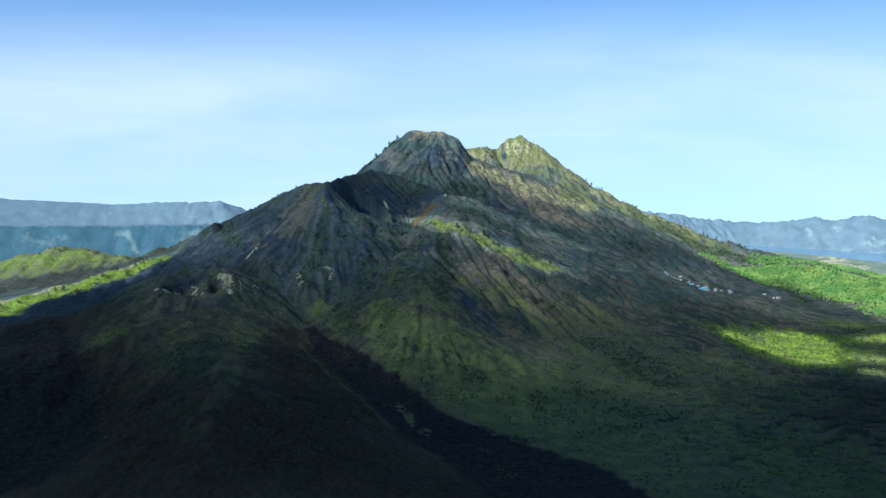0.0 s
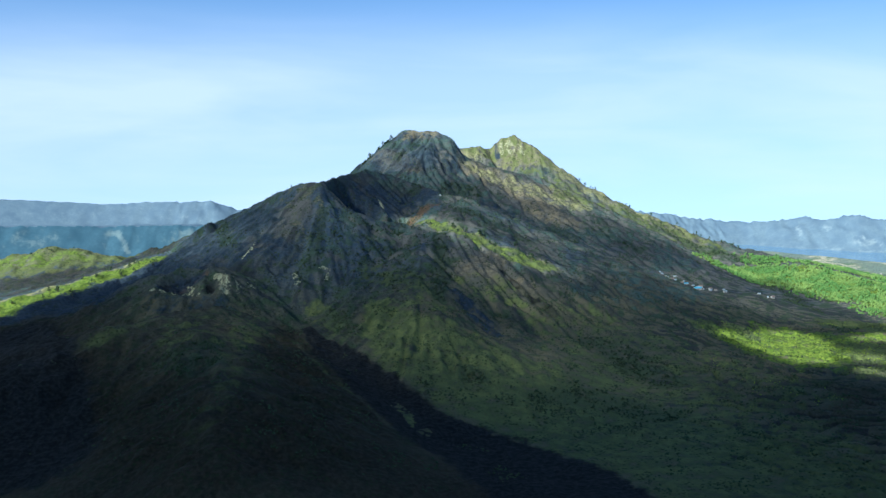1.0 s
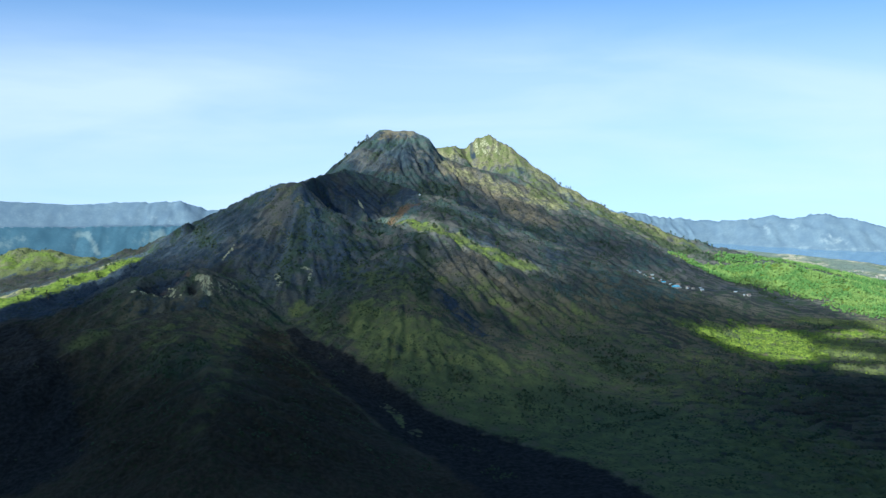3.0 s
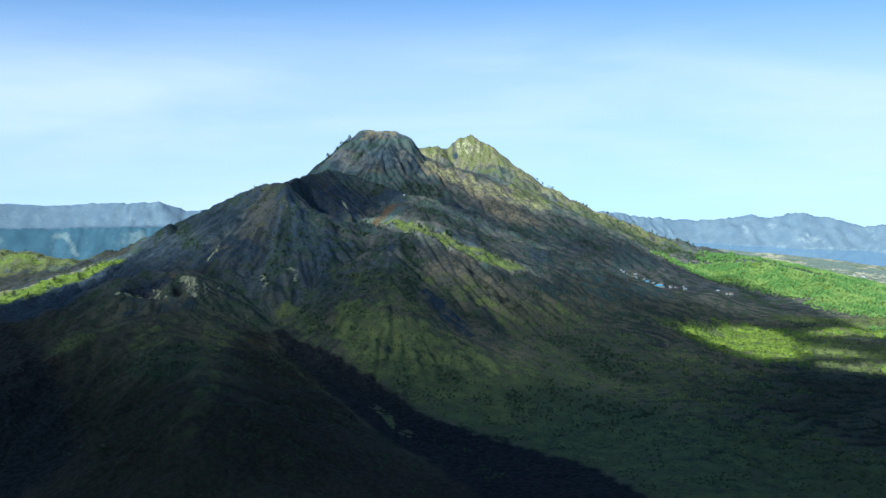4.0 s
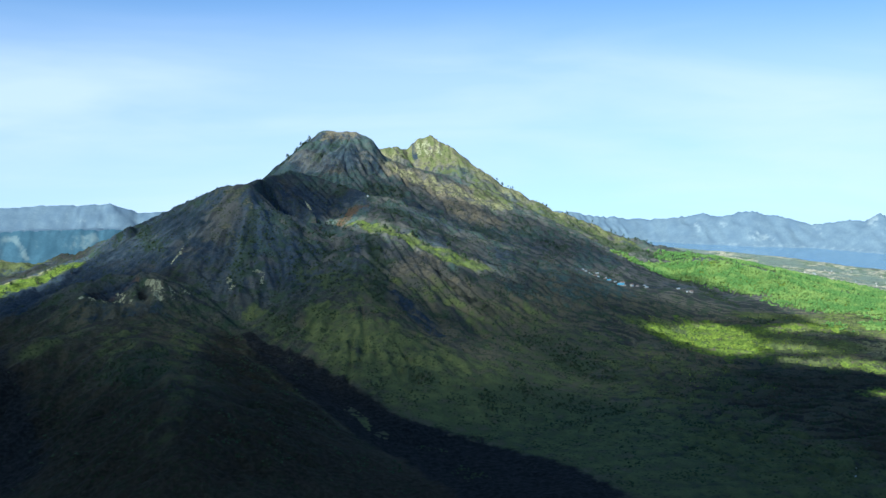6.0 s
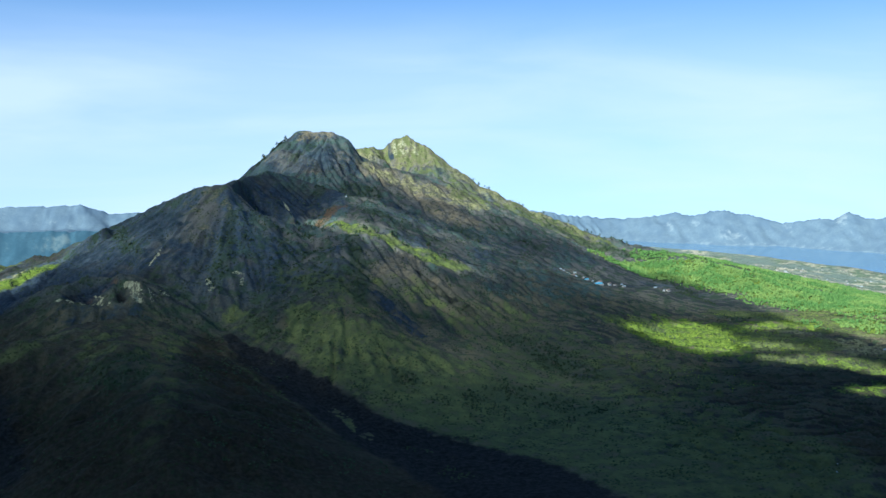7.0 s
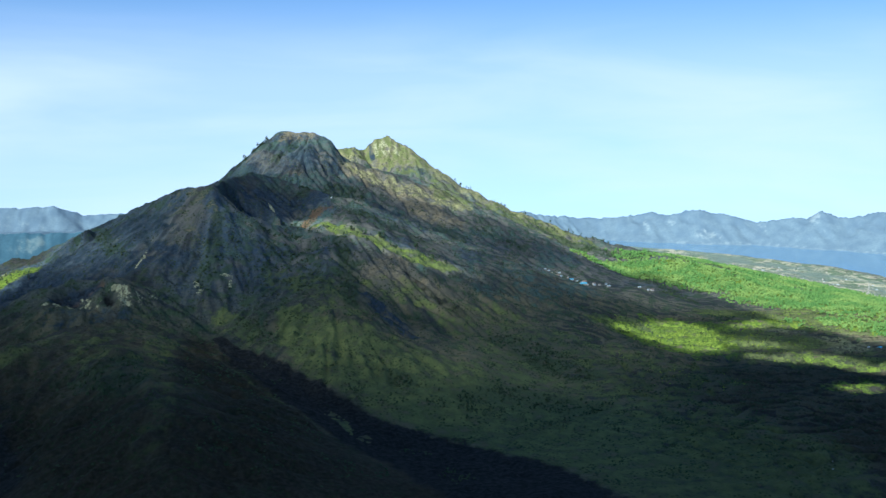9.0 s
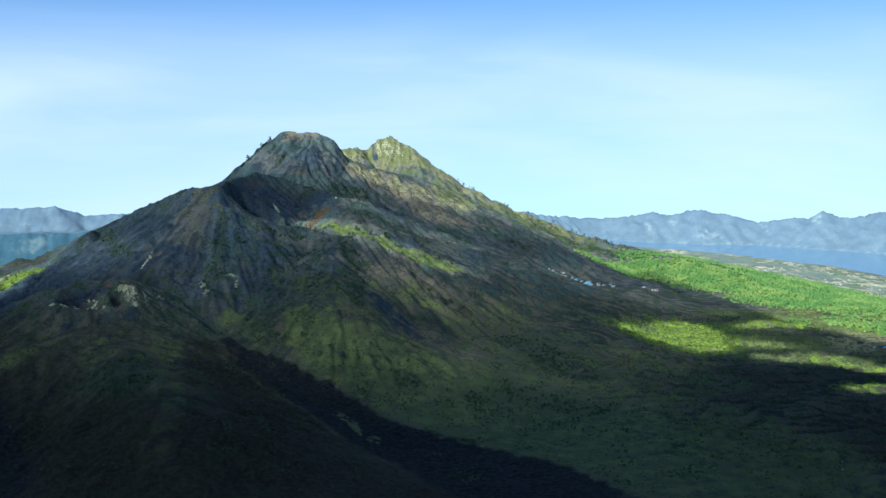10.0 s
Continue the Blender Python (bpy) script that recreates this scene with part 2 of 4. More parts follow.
def ridged(x, y, octaves=3, seed=0):
    """Sharp crests between round hollows, 0 to 1."""
    total, size, whole = np.zeros_like(x), 1.0, 0.0
    for k in range(octaves):
        total += size * (1 - np.abs(grain(x * 2 ** k + 31.7 * k, y * 2 ** k + 5.3 * k, seed + k)))
        whole += size
        size *= 0.5
    return total / whole


def step(a, b, v):
    s = np.clip((v - a) / (b - a), 0, 1)
    return s * s * (3 - 2 * s)


def along(x, y, nodes):
    """The distance to a line of nodes (x, y, value ...), the values at its nearest point, and the side (+1: to the left of its way)."""
    best = np.full(x.shape, 1e12)
    values = [np.zeros(x.shape) for _ in nodes[0][2:]]
    side = np.zeros(x.shape)
    for a, b in zip(nodes, nodes[1:]):
        dx, dy = b[0] - a[0], b[1] - a[1]
        s = np.clip(((x - a[0]) * dx + (y - a[1]) * dy) / (dx * dx + dy * dy), 0, 1)
        d = (x - a[0] - s * dx) ** 2 + (y - a[1] - s * dy) ** 2
        near = d < best
        best = np.where(near, d, best)
        side = np.where(near, np.sign(dx * (y - a[1]) - dy * (x - a[0])), side)
        for v, p, q in zip(values, a[2:], b[2:]):
            v[...] = np.where(near, p + (q - p) * s, v)
    return np.sqrt(best), values, side


def higher(a, b, k):
    """The higher of two surfaces, rounded over k metres where they meet."""
    h = np.clip(0.5 + 0.5 * (a - b) / k, 0, 1)
    return b + (a - b) * h + k * h * (1 - h)


def crest(x, y, nodes, soft=12.0, drop=0.0):
    """A ridge: nodes x, y, height, fall to its left, fall to its right; drop: how much steeper it is near the top, in metres."""
    top = np.full(x.shape, -1e6)
    for a, b in zip(nodes, nodes[1:]):
        dx, dy = b[0] - a[0], b[1] - a[1]
        long = math.hypot(dx, dy)
        s = np.clip(((x - a[0]) * dx + (y - a[1]) * dy) / (long * long), 0, 1)
        ox, oy = x - a[0] - s * dx, y - a[1] - s * dy
        d = np.hypot(ox, oy)
        left = 0.5 + 0.5 * (dx * oy - dy * ox) / (long * np.maximum(d, 1e-6))
        fall = (a[3] + (b[3] - a[3]) * s) * left + (a[4] + (b[4] - a[4]) * s) * (1 - left)
        top = np.maximum(top, a[2] + (b[2] - a[2]) * s - fall * (np.sqrt(d * d + soft * soft) - soft) - drop * (1 - np.exp(-d / 45)))
    return top


SUMMIT_RIM = [(-420, 2800, 274, 1.2, .7), (-330, 2805, 352, 1.2, .8), (-230, 2815, 440, 1.4, .95), (-146, 2850, 508, 1.5, 1.0), (-94, 2840, 541, 1.5, .72),
              (3, 2801, 536, 2.4, .5), (40, 2786, 521, 2.8, .6), (62, 2776, 478, 1.2, .45), (110, 2768, 452, .9, .4), (205, 2752, 426, .9, .38), (300, 2790, 404, .9, .38)]
BACK_RIM = [(-60, 2870, 520, 1.6, 1.2), (-30, 2990, 495, 1.2, 1.0), (73, 3030, 484, 1.0, .8), (123, 3040, 490, 1.0, .8), (162, 3060, 480, 1.0, .9), (190, 3070, 474, 1.0, 1.0), (219, 3062, 514, 1.4, 1.5), (257, 3066, 527, 1.4, 1.5), (283, 3042, 507, 1.4, 1.2),
            (343, 3000, 463, 1.2, .6), (393, 2955, 424, 1.1, .45), (475, 2900, 364, 1.0, .42), (559, 2870, 324, 1.0, .38), (643, 2845, 283, 1.0, .34), (807, 2795, 219, .8, .25), (949, 2720, 180, .5, .2)]
SHOULDER = [(-640, 2140, 236, .5, .45), (-600, 2150, 274, .5, .5), (-563, 2160, 312, .5, .6), (-545, 2170, 324, .5, .6), (-525, 2195, 318, .5, .5), (-444, 2150, 360, .5, .5), (-367, 2100, 401, .5, .56), (-302, 2050, 425, .5, .58),
            (-260, 2016, 431, .7, .85), (-258, 2050, 432, .7, .8), (-252, 2090, 428, .7, .7), (-240, 2170, 432, .6, .55), (-222, 2250, 436, .5, .5), (-180, 2310, 442, .5, .45), (-120, 2340, 430, .4, .42), (-60, 2335, 408, .3, .4), (5, 2240, 390, .3, .4)]
SHOULDER_BACK = [(-430, 2330, 352, 1.1, 1.1), (-407, 2330, 374, .8, .8), (-370, 2325, 393, .6, .6), (-341, 2320, 403, .5, .45), (-295, 2310, 409, .5, .45), (-253, 2305, 420, .5, .45)]
CRATER_LIP = [(-260, 2016, 429, 1.2, .8), (-252, 2020, 414, 1.2, .7), (-241, 2006, 396, 1.1, .6), (-222, 1996, 383, 1.0, .55), (-193, 1992, 371, 1.0, .55), (-157, 2002, 354, .9, .52), (-134, 2030, 341, .8, .5), (-109, 2052, 334, .7, .45), (-71, 2044, 333, .7, .42), (-41, 2018, 338, .5, .4), (7, 2110, 352, .4, .4), (12, 2222, 388, .35, .4)]
VENT_LIP = [(-524, 1690, 270, .9, .5), (-520, 1655, 262, .9, .5), (-500, 1628, 256, .9, .45), (-470, 1618, 252, .9, .42), (-440, 1626, 252, .8, .42), (-433, 1650, 258, .8, .8), (-434, 1690, 272, .8, .8)]
PIT_LIP = [(-433, 1650, 257, .8, .8), (-428, 1626, 250, .8, .45), (-412, 1618, 247, .9, .42), (-398, 1630, 254, 1.0, .5), (-392, 1660, 268, 1.0, .5), (-402, 1690, 276, .9, .5)]
FRONT_SPUR = [(5, 2219, 388, .45, .35), (45, 2060, 346, .45, .32), (30, 1950, 325, .45, .34), (-40, 1860, 304, .42, .36), (-30, 1750, 272, .4, .34), (-25, 1647, 240, .36, .34), (-40, 1560, 204, .28, .3), (-40, 1450, 158, .22, .22), (-40, 1320, 126, .15, .15), (-20, 1150, 100, .1, .1)]
LIT_RIB = [(30, 2230, 385, .4, .4), (85, 1978, 322, .5, .5), (170, 1945, 266, .5, .5), (252, 1985, 238, .5, .5), (300, 1860, 172, .5, .5)]
EAST_FLANK = [(150, 2600, 375, .3, .35), (300, 2500, 300, .3, .35), (420, 2350, 210, .35, .4), (600, 2230, 140, .25, .35)]
EAST_SPUR = [(949, 2720, 178, .2, .2), (1012, 2516, 170, .2, .2), (1097, 2342, 153, .25, .2), (1180, 2200, 120, .2, .2), (1260, 2000, 95, .15, .15)]
VENT_MOUND = [(-540, 1720, 264, .4, .45), (-440, 1706, 270, .4, .4), (-425, 1640, 254, .4, .4), (-420, 1500, 240, .3, .42), (-380, 1380, 236, .32, .42), (-310, 1260, 226, .36, .45), (-280, 1150, 214, .38, .42), (-265, 1020, 182, .35, .4), (-250, 850, 120, .3, .3)]
MOUND_EDGE = [(-440, 1480, 240, .3, .3), (-520, 1415, 236, .4, .3), (-600, 1330, 205, .35, .3), (-680, 1220, 160, .3, .3)]
WEST_RIB = [(-548, 2165, 300, .4, .4), (-605, 2140, 264, .3, .3), (-653, 2075, 246, .25, .25), (-795, 1911, 213, .18, .2), (-950, 1740, 186, .12, .14), (-1200, 1480, 160, .1, .1)]
WEST_HILL = [(-1500, 2560, 110, .3, .3), (-1221, 2500, 160, .3, .36), (-1173, 2500, 184, .3, .38), (-1125, 2500, 204, .3, .38), (-1062, 2500, 219, .3, .38), (-985, 2500, 216, .3, .3), (-907, 2500, 210, .3, .3), (-830, 2500, 210, .3, .26), (-767, 2500, 223, .3, .25), (-700, 2490, 228, .3, .25), (-560, 2440, 250, .3, .25)]
NEAR_RIM = [(-3600, 2700, 200, .12, .8), (-2300, 3060, 196, .12, .8), (-1652, 3404, 186, .1, .75), (-1286, 3556, 170, .1, .75), (-981, 3651, 163, .1, .75), (-700, 3760, 150, .1, .75), (-100, 4000, 110, .1, .6)]
FAR_RIM = [(-3600, 2900, 250, .7, .6), (-2500, 3980, 235, .7, .6), (-2041, 4222, 229, .7, .7), (-1822, 4319, 210, .7, .7), (-1589, 4409, 187, .7, .7), (-1341, 4490, 190, .7, .7), (-1107, 4554, 190, .7, .7), (-987, 4578, 146, .7, .7), (-700, 4640, 150, .7, .6), (-200, 4680, 120, .7, .6)]
EAST_RIM = [(300, 4720, 120, .9, .3), (900, 4650, 135, .9, .35), (1124, 4596, 126, .9, .4), (1309, 4544, 99, .9, .45), (1538, 4471, 88, .9, .5), (1684, 4420, 108, .9, .5), (1778, 4385, 124, .9, .5), (1850, 4330, 116, .9, .55), (1985, 4264, 146, .9, .6), (2100, 4190, 120, .9, .55), (2219, 4112, 94, .9, .55), (2352, 4034, 118, .9, .55), (2420, 3990, 124, .9, .55), (2469, 3962, 153, .9, .6), (2561, 3896, 124, .9, .55), (2678, 3814, 160, .9, .55), (2900, 3600, 150, .9, .5), (3500, 2900, 160, .9, .5)]


# broad rises and hollows: x, y, reach, height
SWELLS = [(224, 1750, 90, -25), (777, 2152, 60, 25), (457, 1653, 90, 20), (-853, 2548, 60, -20), (301, 2501, 160, -15), (-380, 1760, 90, 18), (90, 1639, 60, -19), (58, 1280, 200, -8), (-396, 1665, 18, 14), (-466, 1700, 60, 10), (198, 3035, 14, -12), (-424, 1500, 40, -9), (600, 2235, 90, -17)]


def plain_height(x, y):
    west = 112 + 78 * step(-350, -900, x) * step(900, 1900, y)
    west = west + 15 * step(450, 0, np.hypot(x - 150, y - 2500) - 500)
    shore = east_of_shore(x, y)
    land = np.minimum(west, 4 + 24 * step(-60, -600, shore) * step(3700, 3200, y) + 90 * step(-350, -1250, shore))
    north = step(2750, 3300, y - 0.2 * x)
    land = land * (1 - north) + np.minimum(land, 16) * north
    return np.where(shore > 0, 4 - 0.08 * shore, land)


def east_of_shore(x, y):
    """Metres past the lake's near shore, towards the water."""
    line = np.interp(y, (1800, 2600, 2930, 3050, 3154, 3308, 3388, 3490, 3600, 3735, 3870, 3939, 4030, 4150), (2500, 2160, 2040, 2062, 2044, 2010, 1962, 1922, 1850, 1772, 1660, 1585, 1500, 1250))
    return x - line - 14 * grain(x / 60, y / 60, 5) - 25 * grain(x / 190, y / 190, 6)


def landform(x, y):
    """The height of the land over the lake, without its fine relief."""
    z = plain_height(x, y)
    for nodes, k in ((WEST_HILL, 30), (WEST_RIB, 25), (VENT_MOUND, 25), (MOUND_EDGE, 25), (EAST_SPUR, 20), (EAST_FLANK, 16), (LIT_RIB, 10), (FRONT_SPUR, 16),
                     (SHOULDER_BACK, 4), (SHOULDER, 4), (SUMMIT_RIM, 18), (BACK_RIM, 12)):
        ridge = crest(x, y, nodes, 8.0 if nodes is SHOULDER else 12.0, 24.0 if nodes is SHOULDER else 0.0)
        if nodes is SHOULDER:
            # its scree smooths over the joints below the crest
            scree = sum(crest(x + dx, y + dy, nodes, 8.0, 24.0) for dx, dy in ((22, 0), (-22, 0), (0, 22), (0, -22), (11, 11), (-11, -11))) / 6
            ridge = ridge + (scree - ridge) * step(8, 45, along(x, y, nodes)[0])
        z = higher(z, ridge, k)
    for cx, cy, reach, rise in SWELLS:
        z = z + rise * np.exp(-((x - cx) ** 2 + (y - cy) ** 2) / (2 * reach * reach))
    # the summit crater, the hollow under the shoulder and the small vents
    for cx, cy, rx, ry, floor, wall in ((120, 2915, 130, 110, 395, 120), (-156, 2078, 100, 124, 320, 104), (-70, 2150, 70, 80, 338, 50), (-430, 1592, 70, 50, 222, 20), (-474, 1664, 52, 50, 238, 32), (-416, 1648, 16, 26, 234, 26), (-290, 1800, 60, 50, 236, 50)):
        d = np.hypot((x - cx) / rx, (y - cy) / ry)
        z = np.minimum(z, floor + wall * d ** 2.2)
    z = higher(z, crest(x, y, CRATER_LIP, 5.0), 5)
    z = higher(higher(z, crest(x, y, VENT_LIP, 3.0), 3), crest(x, y, PIT_LIP, 3.0), 3)
    for nodes, k in ((NEAR_RIM, 20), (FAR_RIM, 20), (EAST_RIM, 12)):
        z = higher(z, crest(x, y, nodes, 6.0), k)
    return z


RIMS = ((NEAR_RIM, 20), (FAR_RIM, 20), (EAST_RIM, 12))


def around(x, y, cx, cy):
    return np.arctan2(x - cx, cy - y), np.hypot(x - cx, y - cy)


def fall_lines(x, y):
    """Coordinates across and down the slopes: the angle and the distance about the nearer of the two cones."""
    a1, r1 = around(x, y, 30, 2560)
    a2, r2 = around(x, y, -235, 2110)
    w = step(420, 260, np.hypot((x + 300), (y - 1960)))
    return a1, r1, a2, r2, w


def rope_lines(x, y):
    warp = fbm(x / 120, y / 120, 3, 41)
    return ridged((x * 0.5 + y * 0.87) / 30 + warp * 1.6, (x * 0.87 - y * 0.5) / 130 + warp, 3, 42)


class Runnels:
    """Grain drawn out down the slopes, as water, ash and scree run; about -2 to 2 in each layer."""
    X0, X1, Y0, Y1, PITCH = -1000.0, 1180.0, 900.0, 3160.0, 4.0

    def __init__(self):
        xs, ys = np.arange(self.X0, self.X1, self.PITCH), np.arange(self.Y0, self.Y1, self.PITCH)
        gx, gy = np.meshgrid(xs, ys)
        z = landform(gx, gy) + 5.0 * fbm(gx / 110, gy / 110, 2, 121)
        for _ in range(6):
            z[1:-1, 1:-1] = 0.2 * (z[1:-1, 1:-1] + z[:-2, 1:-1] + z[2:, 1:-1] + z[1:-1, :-2] + z[1:-1, 2:])
        dy, dx = np.gradient(z, self.PITCH)
        size = np.maximum(np.hypot(dx, dy), 1e-4)
        ux, uy = -dx / size, -dy / size
        self.layers = [self.drawn(fbm(gx / cell, gy / cell, 2, seed), ux, uy, steps) for cell, steps, seed in ((26, 26, 131), (10, 14, 141))]

    def drawn(self, seeds, ux, uy, steps):
        ny, nx = seeds.shape
        total = seeds.copy()
        iy, ix = np.mgrid[0:ny, 0:nx].astype(float)
        for way in (1.0, -1.0):
            px, py = ix.copy(), iy.copy()
            for _ in range(steps):
                kx, ky = np.clip(np.rint(px), 0, nx - 1).astype(int), np.clip(np.rint(py), 0, ny - 1).astype(int)
                px, py = px + way * ux[ky, kx], py + way * uy[ky, kx]
                total += self.pick(seeds, px, py)
        return (total - total.mean()) / total.std()

    @staticmethod
    def pick(field, px, py):
        ny, nx = field.shape
        px, py = np.clip(px, 0, nx - 1.001), np.clip(py, 0, ny - 1.001)
        kx, ky = px.astype(int), py.astype(int)
        u, v = px - kx, py - ky
        return (field[ky, kx] * (1 - u) + field[ky, kx + 1] * u) * (1 - v) + (field[ky + 1, kx] * (1 - u) + field[ky + 1, kx + 1] * u) * v

    def __call__(self, x, y):
        """The broad and the narrow layer at places."""
        inside = step(self.X0, self.X0 + 60, x) * step(self.X1 - 8, self.X1 - 70, x) * step(self.Y0, self.Y0 + 60, y) * step(self.Y1 - 8, self.Y1 - 60, y)
        px, py = (x - self.X0) / self.PITCH, (y - self.Y0) / self.PITCH
        return [inside * self.pick(field, px, py) for field in self.layers]


runnels = Runnels()


def height(x, y):
    """The land's height with its fine relief; and its parts: how far it is mountain, how far rim."""
    z = landform(x, y)
    low = plain_height(x, y)
    rim = np.zeros_like(x)
    for nodes, k in RIMS:
        rim = np.maximum(rim, step(-8, 8, crest(x, y, nodes, 6.0) - z + 6))
    mount = step(10, 70, z - low) * (1 - rim)
    a1, r1, a2, r2, w = fall_lines(x, y)
    big = (ridged(a1 * 9, r1 / 420, 3, 11) * (1 - w) + (0.36 + 0.5 * ridged(a2 * 7, r2 / 300, 3, 12)) * w) - 0.72
    broad, narrow = runnels(x, y)
    cut = 0.75 - np.abs(broad + 0.5 * fbm(x / 40, y / 40, 3, 33))
    dx, dy = landform(x + 12.0, y) - z, landform(x, y + 12.0) - z
    pitchy = step(0.14, 0.42, np.hypot(dx, dy) / 12.0)
    crag = step(150, 40, np.hypot((x + 10) / 1.5, y - 2720)) + step(90, 20, np.hypot(x - 260, y - 2990))
    keep = step(0, 60, along(x, y, SUMMIT_RIM)[0]) * step(0, 50, along(x, y, SHOULDER)[0])
    keep = 0.25 + 0.75 * keep
    crag = np.where(y > 2900, 0.4 * crag, crag)
    z = z + mount * keep * (0.2 + 0.8 * pitchy) * (big * 11 * (1 - 0.5 * w) + cut * (4.0 + 4 * crag) + narrow * (1.4 + 0.8 * crag))
    z = z + mount * (0.3 + 0.7 * keep) * (fbm(x / 60, y / 60, 3, 31) * 6.5 + fbm(x / 17, y / 17, 3, 32) * 1.9)
    # pressure ridges of the old lava on the low ground
    flow = step(300, 560, x) * step(2150, 1900, y) + step(-560, -700, x) * step(1500, 1800, y) * step(2450, 2300, y)
    warp = fbm(x / 120, y / 120, 3, 41)
    ropes = rope_lines(x, y) - 0.7
    z = z + (1 - mount) * (1 - rim) * (flow * (ropes * 24 + 2.0) + fbm(x / 60, y / 60, 4, 43) * 2.2) * step(-40, -200, east_of_shore(x, y))
    hill = step(0.3, 0.8, step(200, 60, along(x, y, WEST_HILL)[0])) * step(-600, -700, x)
    z = z + hill * (ridged(x / 42 + warp * 0.3, y / 260, 3, 51) - 0.7) * 17
    ribs = ridged(x / 44 + 0.4 * warp, y / 300, 3, 61) - 0.7
    z = z + rim * (ribs * np.where(x > 500, 27, 12) + fbm(x / 90, y / 90, 4, 62) * 4.5) * step(-2, 40, z)
    z = z + fbm(x / 9, y / 9, 2, 71) * 0.55 * (1 - rim)
    return z, mount, rim, hill


def ground(x, y):
    return float(height(np.array([float(x)]), np.array([float(y)]))[0][0])


def stroke(x, y, nodes, soft=0.5):
    """How far a place lies inside a stroke: nodes x, y, half width."""
    d, (width,), _ = along(x, y, nodes)
    return step(1 + soft, 1 - soft, d / width)


GRASS = (
    (0.74, [(-110, 1620, 36), (-90, 1570, 62), (-15, 1485, 105), (110, 1400, 150), (270, 1280, 180), (430, 1080, 200)]),
    (0.50, [(300, 1750, 70), (420, 1600, 120), (560, 1450, 110)]),
    (0.56, [(290, 1540, 110), (400, 1400, 120), (480, 1240, 120)]),
    (0.50, [(200, 1700, 40), (260, 1640, 60)]),
    (0.52, [(-471, 1485, 18), (-500, 1436, 26), (-524, 1385, 28), (-600, 1330, 24)]),
    (0.46, [(-368, 1602, 20), (-335, 1570, 32), (-309, 1448, 36), (-330, 1330, 40), (-300, 1240, 26)]),
    (0.40, [(-300, 1240, 26), (-284, 1160, 20), (-300, 1060, 30)]),
    (0.50, [(-236, 1689, 22), (-200, 1631, 30), (-167, 1560, 20)]),
    (0.40, [(-420, 1480, 50), (-370, 1320, 60)]),
    # grass on the rib and patch below the cloud gaps, painted to strengthen their sunlight
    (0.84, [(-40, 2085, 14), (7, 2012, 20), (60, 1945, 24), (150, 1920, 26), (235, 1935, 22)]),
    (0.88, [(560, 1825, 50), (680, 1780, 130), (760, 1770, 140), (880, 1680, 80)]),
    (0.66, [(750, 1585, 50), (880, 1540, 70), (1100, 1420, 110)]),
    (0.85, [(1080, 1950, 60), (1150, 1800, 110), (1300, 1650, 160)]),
    (0.85, [(-1000, 1650, 50), (-858, 1790, 40), (-795, 1905, 40), (-720, 1995, 36), (-650, 2100, 30)]),
    (0.60, [(-80, 2078, 10), (-64, 2072, 12)]),
    (0.80, [(870, 1990, 50), (950, 1960, 60), (1000, 1890, 70), (1030, 1800, 60)]),
    (0.85, [(1150, 2760, 100), (1300, 2560, 150), (1450, 2350, 170), (1600, 2200, 170)]),
    (0.72, [(-1300, 2460, 110), (-1055, 2430, 100), (-900, 2450, 50), (-830, 2480, 30)]),
    (0.55, [(330, 2880, 70), (430, 2720, 80), (560, 2760, 90), (780, 2700, 90)]),
    (0.52, [(100, 3040, 40), (235, 3030, 50), (330, 2960, 60)]),
    (0.52, [(360, 2690, 30), (400, 2660, 24)]),
    (0.50, [(-130, 1790, 30), (-60, 1720, 40), (-20, 1640, 46)]),
    (0.44, [(60, 1760, 40), (150, 1780, 50), (280, 1720, 60)]),
    (0.46, [(-236, 1484, 5), (-190, 1398, 5), (-156, 1355, 5), (-110, 1280, 5), (-68, 1228, 5)]),
    (0.66, [(-72, 1326, 9), (-51, 1300, 10), (-42, 1264, 9), (-27, 1252, 13)]),
)
LAVA = (
    (0.70, [(-770, 1650, 60), (-700, 1520, 80), (-640, 1400, 60)]),
    (0.92, [(-240, 1600, 7), (-200, 1525, 26), (-165, 1465, 42), (-115, 1392, 48), (-66, 1318, 52), (-30, 1268, 54), (60, 1205, 76), (140, 1085, 95), (170, 960, 110)]),
    (0.34, [(372, 1678, 26), (440, 1610, 40), (465, 1450, 50)]),
    (0.30, [(520, 2000, 90), (700, 1960, 90), (900, 1900, 60)]),
    (0.40, [(-1, 2013, 18), (0, 1851, 24), (8, 1763, 18)]),
    (0.50, [(130, 1850, 14), (190, 1790, 22), (220, 1740, 14)]),
    (0.78, [(-760, 1560, 60), (-660, 1420, 80), (-580, 1270, 80), (-520, 1120, 90)]),
    # the insides of the vent pits, drawn darker than their rims
    (0.72, [(-420, 1662, 10), (-416, 1648, 11)]),
    (0.78, [(-508, 1672, 12), (-482, 1692, 20), (-450, 1702, 15)]),
)
